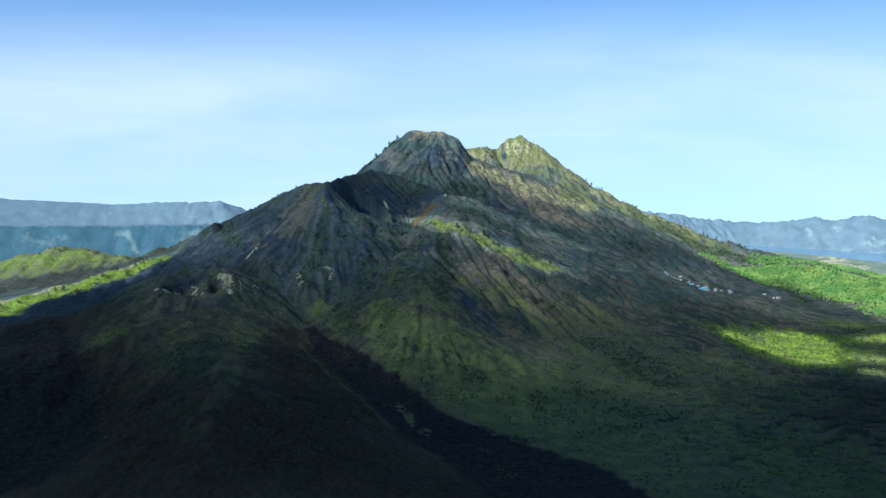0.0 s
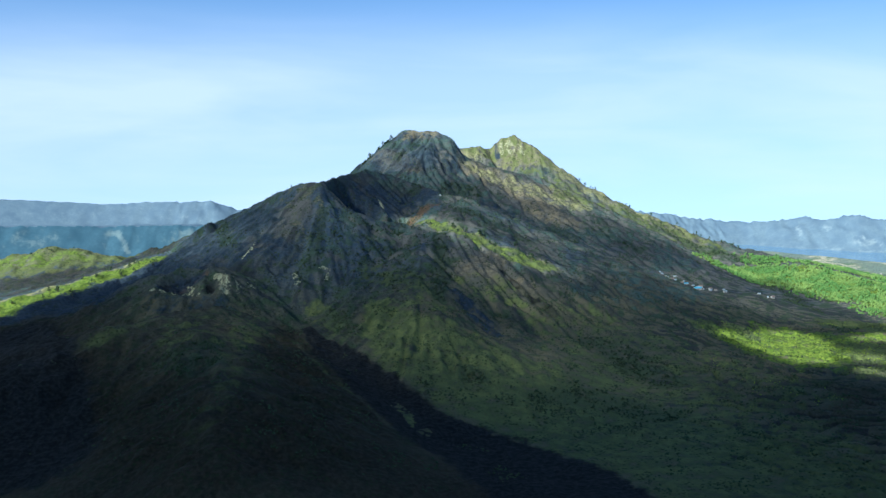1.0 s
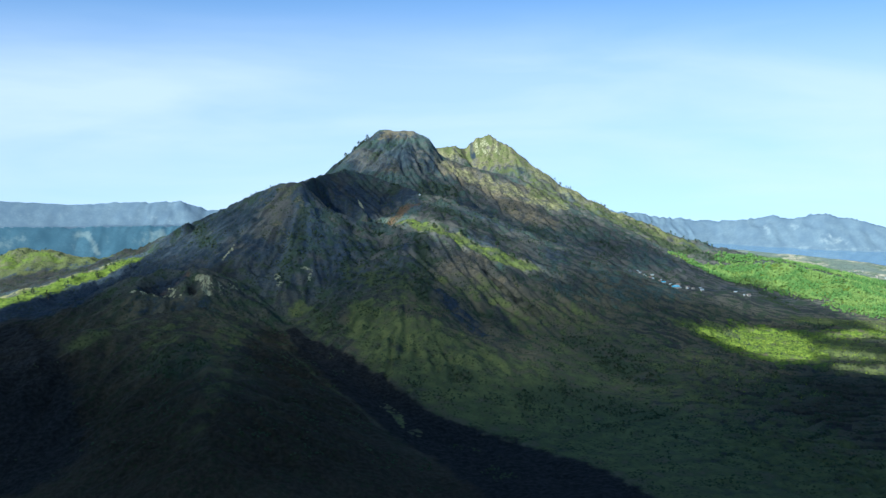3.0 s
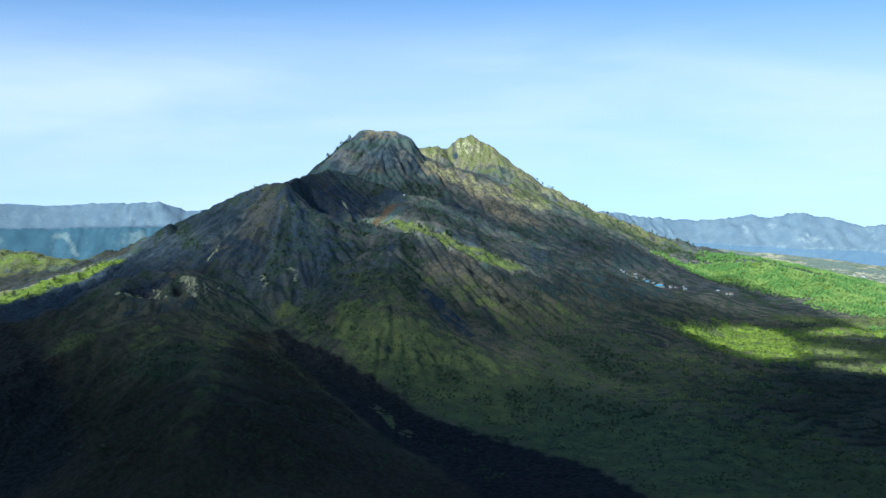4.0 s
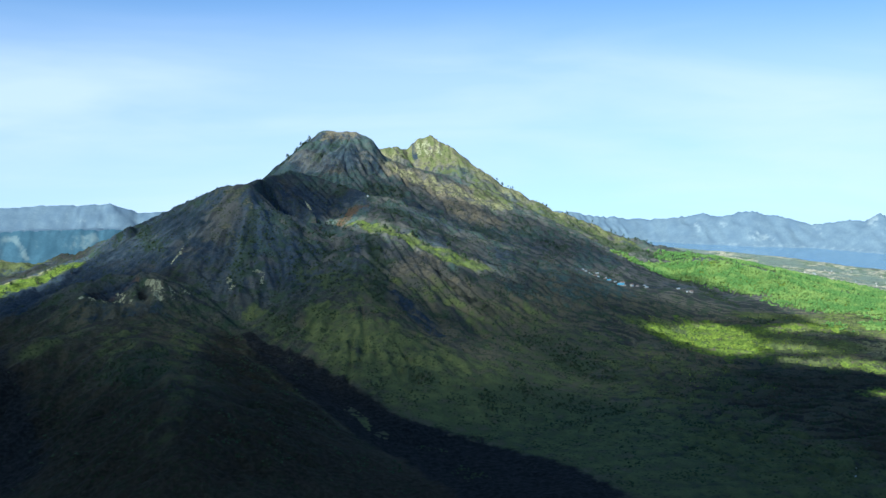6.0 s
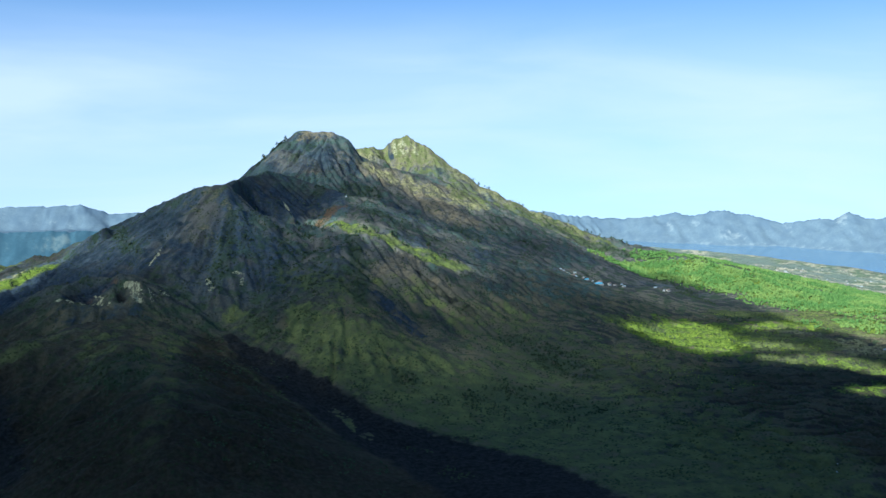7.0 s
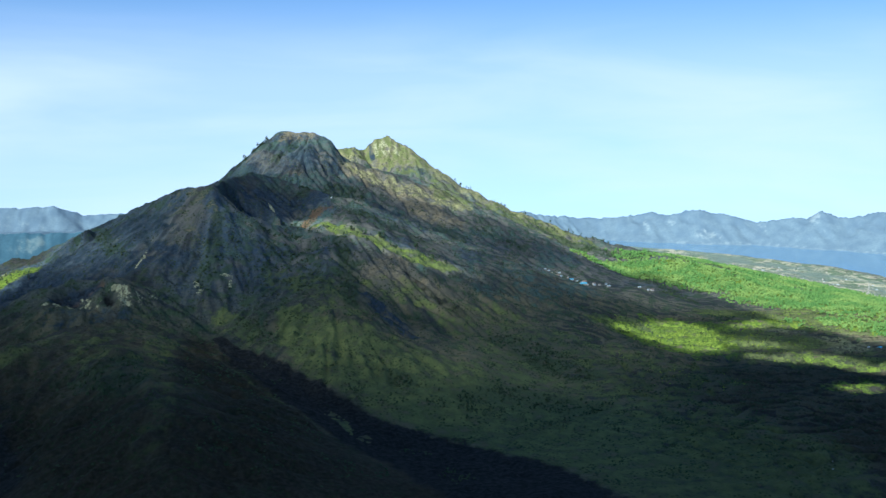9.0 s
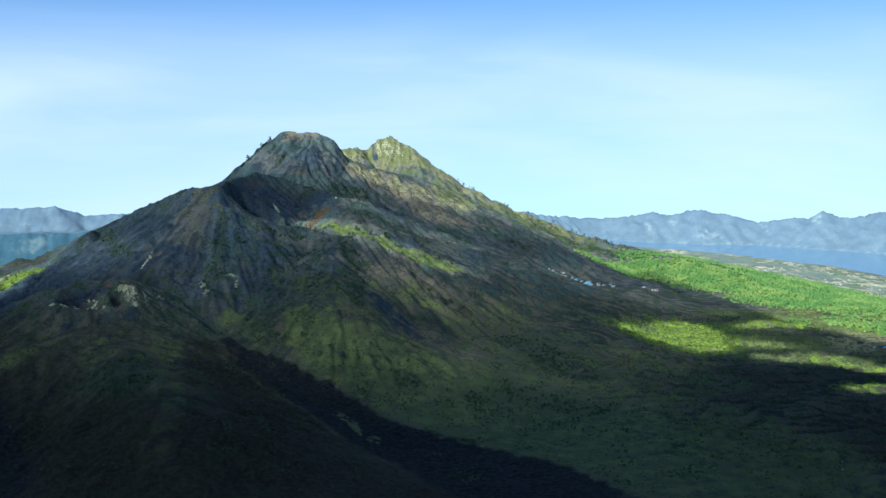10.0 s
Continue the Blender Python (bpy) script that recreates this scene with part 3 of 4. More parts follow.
ASH = (
    (0.28, [(-330, 2040, 40), (-280, 1960, 50), (-330, 1860, 60)]),
    (0.52, [(-80, 2800, 30), (-10, 2785, 28)]),
    (0.66, [(89, 2684, 34), (167, 2706, 36), (240, 2640, 34)]),
    (0.54, [(117, 1877, 30), (61, 1809, 36), (180, 1830, 30)]),
    (0.70, [(190, 3035, 36), (240, 3020, 46), (310, 2985, 46)]),
    (0.56, [(-215, 2015, 24), (-175, 2060, 26), (-120, 2080, 28), (-60, 2060, 24)]),
    (0.58, [(120, 2700, 50), (240, 2620, 70), (330, 2500, 70)]),
    (0.60, [(290, 2660, 60), (380, 2680, 50)]),
    (0.50, [(-180, 2760, 30), (-120, 2680, 40), (-60, 2600, 30)]),
    (0.45, [(60, 2420, 60), (180, 2330, 60)]),
)
# dark rock and scree, with blue haze and the hollow's shade painted in
HAZED_ROCK = (
    (0.60, [(24, 1696, 12), (52, 1680, 22), (80, 1645, 23), (100, 1612, 14)]),
    # skirt under the sunlit strip: the cloud's shade is put into its colour
    (0.85, [(-900, 1680, 50), (-800, 1800, 50), (-740, 1870, 44), (-690, 1925, 40), (-640, 1985, 36), (-606, 2080, 36)]),
    (0.42, [(-490, 1592, 30), (-430, 1590, 46), (-380, 1592, 30)]),
    (0.70, [(-720, 1800, 70), (-640, 1740, 70), (-620, 1880, 70), (-560, 1960, 60)]),
    (0.75, [(-505, 1664, 18), (-480, 1690, 26), (-450, 1698, 18)]),
    (0.66, [(-225, 2062, 22), (-200, 2110, 46), (-170, 2170, 60), (-130, 2210, 66), (-80, 2220, 64), (-30, 2250, 50), (20, 2300, 40)]),
    (0.60, [(-560, 2060, 60), (-540, 1950, 70), (-480, 1860, 70), (-380, 1880, 50), (-330, 1860, 40)]),
    (0.46, [(-460, 2080, 50), (-400, 1990, 50), (-350, 1940, 40)]),
    (0.46, [(150, 2480, 50), (300, 2350, 60), (430, 2250, 60)]),
    (0.52, [(-170, 2740, 40), (-130, 2660, 50), (-50, 2650, 70), (30, 2670, 50)]),
    (0.66, [(196, 3075, 5), (199, 3040, 7), (203, 3010, 7)]),
    (0.50, [(330, 2930, 14), (360, 2890, 18)]),
)
# dry yellow grass, with the sunlight on it painted into the colour
SUNNY_STRAW = (
    (0.85, [(-1320, 2480, 110), (-1050, 2460, 120), (-900, 2480, 60)]),
    (0.70, [(-980, 1720, 60), (-850, 1850, 50), (-770, 1960, 50), (-690, 2060, 40)]),
    (0.50, [(790, 1700, 60), (830, 1790, 80), (920, 1810, 80)]),
    (0.62, [(60, 3010, 40), (123, 3020, 40), (190, 3030, 46), (257, 3030, 60), (330, 2975, 60), (400, 2920, 50)]),
    (0.55, [(80, 2700, 24), (150, 2690, 40), (230, 2660, 50), (320, 2640, 50), (400, 2640, 50)]),
    (0.60, [(400, 2930, 40), (520, 2850, 50), (640, 2800, 50), (780, 2740, 50)]),
    (0.58, [(800, 2520, 20), (850, 2470, 24), (930, 2380, 24), (1000, 2260, 20)]),
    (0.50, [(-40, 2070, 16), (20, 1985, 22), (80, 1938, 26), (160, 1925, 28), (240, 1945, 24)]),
    (0.62, [(720, 1660, 50), (850, 1700, 70), (980, 1640, 60)]),
    (0.66, [(1050, 1900, 60), (1130, 1750, 80), (1300, 1650, 120)]),
)
RUST = ((0.85, [(-66, 2098, 12), (-46, 2131, 20), (-27, 2162, 18), (-4, 2150, 10)]), (0.38, [(-484, 1680, 12), (-462, 1694, 14), (-440, 1704, 12)]))
PALE = (
    (0.70, [(-420, 1684, 3), (-403, 1678, 6), (-392, 1655, 10), (-388, 1628, 9)]),
    (0.40, [(-384, 1690, 4), (-370, 1670, 5), (-366, 1645, 4)]),
    (0.42, [(-366, 1694, 4), (-346, 1688, 5)]),
    (0.46, [(-470, 1700, 5), (-463, 1678, 8), (-450, 1650, 4), (-434, 1640, 3)]),
    (0.58, [(-520, 1634, 3.5), (-503, 1626, 3.5), (-492, 1622, 3)]),
    (0.60, [(-141, 2196, 3), (-131, 2170, 4), (-122, 2140, 3.5)]),
    (0.56, [(-287, 1790, 3), (-281, 1770, 6), (-274, 1750, 6)]),
    (0.60, [(-236, 1800, 2.5), (-216, 1796, 3), (-222, 1770, 3)]),
    (0.60, [(-382, 1886, 2.5), (-388, 1864, 3.5), (-396, 1838, 2.5)]),
    (0.56, [(-500, 1630, 2.4), (-470, 1620, 2.4), (-440, 1628, 2.4), (-434, 1648, 2.4)]),
    (0.5, [(806, 1960, 3), (836, 1990, 3)]),
    (0.44, [(556, 2228, 5), (637, 2236, 6), (702, 2218, 4)]),
    (0.44, [(210, 3050, 7), (216, 3025, 8)]),
    (0.46, [(236, 3040, 12), (250, 3018, 14)]),
    (0.44, [(272, 3030, 9), (280, 3005, 10)]),
)
# forest floor, and bright strips that paint sunlight onto rise, rib and patch
WOOD_AND_SUN = (
    (0.80, [(-1000, 1650, 46), (-858, 1790, 36), (-795, 1905, 36), (-720, 1985, 28), (-650, 2100, 22)]),
    (0.45, [(-1170, 2440, 40), (-1055, 2430, 50), (-960, 2450, 30)]),
    (0.38, [(-40, 2085, 12), (7, 2012, 17), (60, 1945, 20), (150, 1922, 22), (235, 1937, 18)]),
    (0.8, [(740, 2520, 30), (860, 2500, 70), (970, 2420, 100), (1100, 2290, 130), (1180, 2130, 140), (1300, 2050, 200)]),
    (0.62, [(1200, 2700, 90), (1330, 2520, 130), (1480, 2330, 150), (1620, 2220, 140)]),
    (0.50, [(900, 2640, 40), (1000, 2590, 60)]),
    (0.75, [(1110, 1830, 50), (1200, 1720, 80)]),
    (0.72, [(590, 1810, 44), (680, 1680, 90), (695, 1770, 120), (720, 1850, 90)]),
    (0.50, [(860, 1570, 34), (905, 1500, 40), (980, 1430, 46)]),
    (0.55, [(800, 1366, 40), (850, 1362, 40)]),
    (0.56, [(820, 1850, 50), (900, 1850, 50), (970, 1850, 60)]),
)
# dark young cinder, thinning out at its edges; also paints shade into crater and foreground
CINDER_SHADE = (
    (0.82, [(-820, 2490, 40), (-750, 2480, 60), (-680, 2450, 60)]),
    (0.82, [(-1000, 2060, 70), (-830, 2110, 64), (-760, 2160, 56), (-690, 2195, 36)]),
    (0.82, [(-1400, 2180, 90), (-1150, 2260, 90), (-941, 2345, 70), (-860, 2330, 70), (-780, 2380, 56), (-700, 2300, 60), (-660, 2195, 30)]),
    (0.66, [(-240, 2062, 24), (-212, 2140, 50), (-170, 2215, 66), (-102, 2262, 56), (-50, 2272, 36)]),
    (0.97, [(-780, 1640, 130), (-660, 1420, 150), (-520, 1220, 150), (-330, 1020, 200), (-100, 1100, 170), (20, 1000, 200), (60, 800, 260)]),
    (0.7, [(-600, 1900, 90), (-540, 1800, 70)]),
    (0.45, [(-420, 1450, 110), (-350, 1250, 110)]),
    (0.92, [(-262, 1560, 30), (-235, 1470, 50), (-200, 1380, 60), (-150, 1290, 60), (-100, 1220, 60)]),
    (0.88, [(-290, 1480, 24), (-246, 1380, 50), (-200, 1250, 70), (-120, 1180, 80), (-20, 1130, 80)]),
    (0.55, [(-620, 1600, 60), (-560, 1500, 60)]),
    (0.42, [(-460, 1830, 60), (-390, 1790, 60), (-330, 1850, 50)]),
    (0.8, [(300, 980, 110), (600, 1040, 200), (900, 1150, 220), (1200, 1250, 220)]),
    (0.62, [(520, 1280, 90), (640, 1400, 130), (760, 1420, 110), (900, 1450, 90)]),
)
# pale landslips on the caldera walls
SCARS = (
    (0.62, [(-1264, 3523, 14), (-1232, 3539, 16), (-1190, 3501, 10), (-1172, 3467, 10)]),
    (0.45, [(-1006, 3574, 30), (-972, 3617, 24)]),
    (0.35, [(-1530, 3399, 40), (-1440, 3425, 30)]),
    (0.5, [(1711, 4276, 30), (1735, 4330, 20)]),
    (0.45, [(1833, 4254, 30), (1850, 4290, 16)]),
    (0.6, [(1922, 4101, 30), (1990, 4060, 26)]),
    (0.45, [(2200, 4050, 40), (2240, 4090, 20)]),
    (0.5, [(2420, 3940, 40), (2440, 3970, 20)]),
)
FIELD = ((0.80, [(1700, 2560, 200), (1750, 2800, 360), (1700, 3200, 420), (1500, 3700, 400), (1300, 4000, 300)]),)
# thickets in the gullies
DARKWOOD = (
    (0.9, [(-55, 2296, 16), (-10, 2420, 22), (42, 2557, 26), (90, 2575, 26), (112, 2546, 18)]),
    (0.9, [(-2, 1940, 14), (3, 1857, 18), (1, 1745, 20), (-3, 1673, 16)]),
    (0.8, [(45, 2106, 14), (98, 2116, 22), (152, 2127, 22), (202, 2099, 16)]),
    (0.8, [(-114, 2707, 18), (-100, 2720, 20)]),
    (0.7, [(-72, 2738, 16), (-60, 2730, 16)]),
    (0.8, [(-242, 1936, 12), (-251, 1905, 16), (-258, 1837, 18), (-268, 1765, 16)]),
    (0.5, [(-202, 1968, 14), (-173, 1952, 22), (-132, 1960, 24), (-84, 1996, 16)]),
    (0.35, [(-160, 1880, 50), (-110, 1860, 60), (-65, 1740, 50), (-150, 1770, 50)]),
    (0.7, [(-512, 2150, 14), (-454, 1957, 16), (-428, 1904, 10)]),
    (0.8, [(660, 2740, 24), (774, 2670, 34), (871, 2640, 40), (933, 2600, 36)]),
    (0.35, [(420, 2900, 40), (560, 2820, 50), (700, 2770, 50)]),
    (0.9, [(850, 1945, 20), (880, 1925, 22)]),
    (0.6, [(872, 2374, 20), (886, 2257, 26), (884, 2117, 20)]),
    (0.7, [(-347, 1330, 30), (-380, 1300, 40), (-330, 1250, 26)]),
    (0.6, [(-208, 1658, 24), (-164, 1584, 24)]),
    (0.7, [(40, 1432, 22), (60, 1425, 18)]),
    (0.7, [(280, 1660, 30), (340, 1600, 44), (390, 1520, 36)]),
    (0.45, [(161, 1400, 30), (259, 1431, 40), (330, 1360, 50)]),
    (0.5, [(300, 2420, 24), (334, 2364, 26), (360, 2300, 22)]),
    (0.5, [(420, 2500, 26), (520, 2400, 26)]),
)


def painted(x, y, strokes):
    total = np.zeros_like(x)
    for amount, nodes in strokes:
        total = np.maximum(total, amount * stroke(x, y, nodes))
    return total


def spaced(stops):
    """Grid lines: (from, to, spacing) one after another."""
    return np.unique(np.concatenate([np.arange(a, b, s) for a, b, s in stops]))


def build_land():
    xs = spaced(((-3600, -1700, 60), (-1700, -1250, 14), (-1250, -700, 7), (-700, 780, 3.3), (780, 1400, 6), (1400, 2900, 16), (2900, 3600, 60)))
    ys = spaced(((-1500, 700, 70), (700, 1000, 12), (1000, 2260, 3.4), (2260, 3120, 5), (3120, 4860, 13)))
    gx, gy = np.meshgrid(xs, ys)
    gz, mount, rim, hill = height(gx, gy)
    nx, ny = len(xs), len(ys)
    points = np.stack([gx, gy, gz], 2).reshape(-1, 3).astype(np.float32)
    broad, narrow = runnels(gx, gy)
    # ash streaks down the slopes, then rope creases; both paint in the relief's shading
    shade_streak = (0.47 + 0.15 * narrow - 0.09 * broad) * mount
    shade_streak = np.clip(shade_streak, 0, 1) + 1.2 * (1 - mount) * step(0.82, 0.66, rope_lines(gx, gy)) * step(200, 480, gx)
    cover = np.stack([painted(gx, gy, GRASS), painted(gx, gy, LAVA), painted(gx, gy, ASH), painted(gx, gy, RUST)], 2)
    hazed_moss = step(1650, 2000, gy) * mount * (0.38 + 0.16 * step(2450, 2650, gy) * step(140, 20, gx) + 0.34 * fbm(gx / 130, gy / 130, 4, 85)) * (1 - painted(gx, gy, ASH)) * step(-380, -200, gx)
    cover[..., 1] *= 1 - step(0.3, 0.6, painted(gx, gy, GRASS[-1:])) * step(0.0, 0.2, 0.15 + fbm(gx / 14, gy / 14, 3, 86))
    steep = np.hypot(*np.gradient(gz, ys, xs))
    cover[..., 0] = np.where(rim > 0.5, 0.5 * step(0.45, 0.85, steep) + painted(gx, gy, SCARS) + 0.55 * step(24, 6, gz) * (gx > 500), cover[..., 0])
    more = np.stack([painted(gx, gy, PALE), painted(gx, gy, WOOD_AND_SUN), painted(gx, gy, FIELD), shade_streak], 2)
    # amount of cinder and of painted foreground shade together
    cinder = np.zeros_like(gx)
    for amount, nodes in CINDER_SHADE:
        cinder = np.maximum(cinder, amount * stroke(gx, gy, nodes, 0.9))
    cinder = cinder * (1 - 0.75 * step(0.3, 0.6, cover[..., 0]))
    dry = 0.22 + 0.42 * step(-260, 60, gx) + 0.25 * stroke(gx, gy, [(-200, 1990, 40), (-120, 1990, 60), (-40, 1960, 60)]) + 0.25 * step(2250, 2600, gy) * step(-20, 110, gx)
    dry = dry + 0.34 * step(1700, 1560, gy) * step(-150, -240, gx)
    dry = dry + 0.22 * step(350, 600, gx) * step(2250, 2000, gy)
    dry = dry + 0.34 * stroke(gx, gy, [(-275, 2020, 30), (-330, 1960, 60), (-370, 1890, 70)], 0.8)
    soil = np.stack([cinder, hazed_moss, dry, painted(gx, gy, SUNNY_STRAW)], 2)
    # the low ground that stays free of the painted haze
    haze_free = step(1900, 1620, gy + np.where(gx > 0, -0.5, 0.12) * np.minimum(np.abs(gx), 300)) + step(260, 480, gx) * step(2300, 1900, gy)
    rock = np.stack([painted(gx, gy, HAZED_ROCK), np.clip(haze_free, 0, 1), painted(gx, gy, DARKWOOD), gx * 0], 2)
    index = np.arange(nx * ny).reshape(ny, nx)
    quads = np.stack([index[:-1, :-1], index[:-1, 1:], index[1:, 1:], index[1:, :-1]], 2)

    def middle(v):
        return 0.25 * (v[:-1, :-1] + v[:-1, 1:] + v[1:, 1:] + v[1:, :-1])
    m_rim, m_hill, m_mount = middle(rim) > 0.5, middle(hill) > 0.25, middle(mount) > 0.12
    cx, cy = middle(gx), middle(gy)
    wet = middle(gz) < -6
    inner = along(cx, cy, NEAR_RIM)[2] < 0
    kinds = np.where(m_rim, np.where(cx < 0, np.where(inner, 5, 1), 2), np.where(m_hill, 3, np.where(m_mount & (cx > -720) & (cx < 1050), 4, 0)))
    tongue = middle(painted(gx, gy, LAVA[:1])) > 0.5
    summit = (crest(cx, cy, SUMMIT_RIM) > middle(gz) - 40) & (cy > 2500)
    back = (cy > 2860) & (cx > 60)
    crater = np.hypot((cx + 178) / 70, (cy - 2150) / 100) < 1
    shoulder = (np.hypot((cx + 330) / 260, (cy - 2010) / 210) < 1) & ~crater
    mound = (np.hypot((cx + 400) / 190, (cy - 1400) / 330) < 1) & ~shoulder
    piece = np.select([tongue, crater, shoulder, mound, back, summit], [11, 12, 13, 14, 15, 16], 4)
    kinds = np.where(kinds == 4, piece, kinds)
    kinds = np.where(wet & ~m_rim, -1, kinds)
    made = (
        (0, "ground", LAND, "open land of old lava, scrub and fields at the foot of the volcano", "ground", "structure"),
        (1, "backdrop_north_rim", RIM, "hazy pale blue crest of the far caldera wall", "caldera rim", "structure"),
        (5, "backdrop_inner_rim", RIM_NEAR, "forested inner caldera wall with pale scars, tinted blue by painted haze", "caldera rim", "structure"),
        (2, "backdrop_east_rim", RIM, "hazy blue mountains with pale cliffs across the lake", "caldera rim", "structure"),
        (3, "hill", LAND, "low sunlit hill with grassy gullied slopes", "hill", ""),
        (4, "flank", LAND, "", "", "part"),
        (11, "lava_tongue", LAND, "black tongue of bare lava", "", "part"),
        (12, "crater", LAND, "dark hollow crater below the shoulder", "", "part"),
        (13, "crater_shoulder", LAND, "grey streaked cinder shoulder", "", "part"),
        (14, "vent_mound", LAND, "low mound with small vents and pale rock", "", "part"),
        (15, "rear_peak", LAND, "sunlit grassy peak with pale cliffs", "", "part"),
        (16, "summit_block", LAND, "broad ribbed summit with a flat top", "", "part"),
    )
    volcano = tagged(new("volcano"), "brown and green volcanic cone with craters, gullies and a double summit", "volcano")
    volcano.location = (-40, 2300, 110)
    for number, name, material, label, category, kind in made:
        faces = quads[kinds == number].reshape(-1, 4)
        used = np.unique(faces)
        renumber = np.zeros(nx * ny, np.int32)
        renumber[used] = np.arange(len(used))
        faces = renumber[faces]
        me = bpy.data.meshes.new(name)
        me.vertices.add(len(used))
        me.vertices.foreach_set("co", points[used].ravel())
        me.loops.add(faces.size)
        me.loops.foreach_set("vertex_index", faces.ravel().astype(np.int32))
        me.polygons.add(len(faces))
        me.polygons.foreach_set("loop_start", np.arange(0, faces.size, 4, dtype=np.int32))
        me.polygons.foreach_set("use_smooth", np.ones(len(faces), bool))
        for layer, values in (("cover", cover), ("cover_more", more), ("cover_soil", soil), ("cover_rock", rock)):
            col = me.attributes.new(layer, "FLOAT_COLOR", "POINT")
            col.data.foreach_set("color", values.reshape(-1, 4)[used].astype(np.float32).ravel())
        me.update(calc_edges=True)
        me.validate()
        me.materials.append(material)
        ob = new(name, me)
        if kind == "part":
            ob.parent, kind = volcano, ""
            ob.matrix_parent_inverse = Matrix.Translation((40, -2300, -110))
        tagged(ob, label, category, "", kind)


build_land()


def build_lake():
    bm = bmesh.new()
    xs, ys = np.arange(900, 3700, 100), np.arange(1700, 4861, 100)
    rows = [[bm.verts.new((x, y, 0)) for x in xs] for y in ys]
    for a, b in zip(rows, rows[1:]):
        for k in range(len(xs) - 1):
            bm.faces.new((a[k], a[k + 1], b[k + 1], b[k]))
    me = bpy.data.meshes.new("water")
    bm.to_mesh(me)
    bm.free()
    me.materials.append(WATER)
    tagged(new("water", me), "calm blue crater lake below the far mountains", "lake", "", "structure")


build_lake()

# ---- clouds over the slopes, which shade them ----
CLOUD_BASE = 1120.0
SHIFT = 1.0 / math.tan(SUN_HEIGHT)
# gaps of the deck by the land that they light: amount, line of x, y, half width, at the height named
GAPS = (
    (None, [(-78, 2112, 16), (-31, 2085, 22), (7, 2020, 28), (44, 1960, 32), (79, 1932, 34), (150, 1918, 32), (200, 1925, 30), (240, 1945, 20)]),
    (None, [(606, 1815, 18), (655, 1795, 44), (692, 1775, 64)]),
    (None, [(692, 1695, 42), (704, 1770, 72), (722, 1840, 58)]),
    (None, [(790, 1700, 20), (850, 1660, 12)]),
    (None, [(866, 1850, 6), (941, 1862, 11), (1010, 1835, 20)]),
    (None, [(770, 1585, 8), (860, 1568, 24), (905, 1500, 28), (980, 1430, 34), (1150, 1380, 46)]),
    (None, [(805, 1366, 16), (840, 1360, 16)]),
)
WEST_EDGE = [(-1300, 1480), (-858, 1760), (-800, 1865), (-738, 1927), (-694, 1966), (-655, 2010), (-650, 2083), (-640, 2141), (-600, 2250), (-520, 2500), (-470, 3000), (-470, 5000)]
EAST_EDGE = [(-150, 3400), (-110, 2870), (0, 2822), (50, 2800), (90, 2785), (140, 2775), (215, 2765), (285, 2745), (370, 2715), (438, 2668), (478, 2615), (555, 2595), (631, 2573), (712, 2513), (780, 2476), (850, 2455), (918, 2440), (951, 2338), (981, 2231), (1000, 2122), (1003, 2018), (1006, 1877), (1030, 1790), (1050, 1740), (1060, 1665), (1110, 1610), (1260, 1540), (1800, 1300)]


def shade_map(x, y, z):
    """The place on the level of 200 m that the same sunbeam meets."""
    k = (z - 200) * SHIFT
    return x - SUN_FROM.x * k, y - SUN_FROM.y * k


def on_level(line, z=None):
    out = []
    for x, y, *rest in line:
        h = float(landform(np.array([float(x)]), np.array([float(y)]))[0]) if z is None else z
        out.append((*shade_map(x, y, h), *rest))
    return out


def covered(x, y):
    """How far inside the cloud deck a place of the 200 m level lies, in metres."""
    d, _, side = along(x, y, on_level(WEST_EDGE))
    c = np.where(side > 0, -d, d)
    d, _, side = along(x, y, on_level(EAST_EDGE))
    c = np.minimum(c, np.where(side > 0, -d, d))
    for z, line in GAPS:
        d, (width,), _ = along(x, y, on_level(line, z))
        c = np.minimum(c, d - width)
    c = np.minimum(c, y - 500)
    return c + 9 * fbm(x / 45, y / 45, 4, 91) - 2


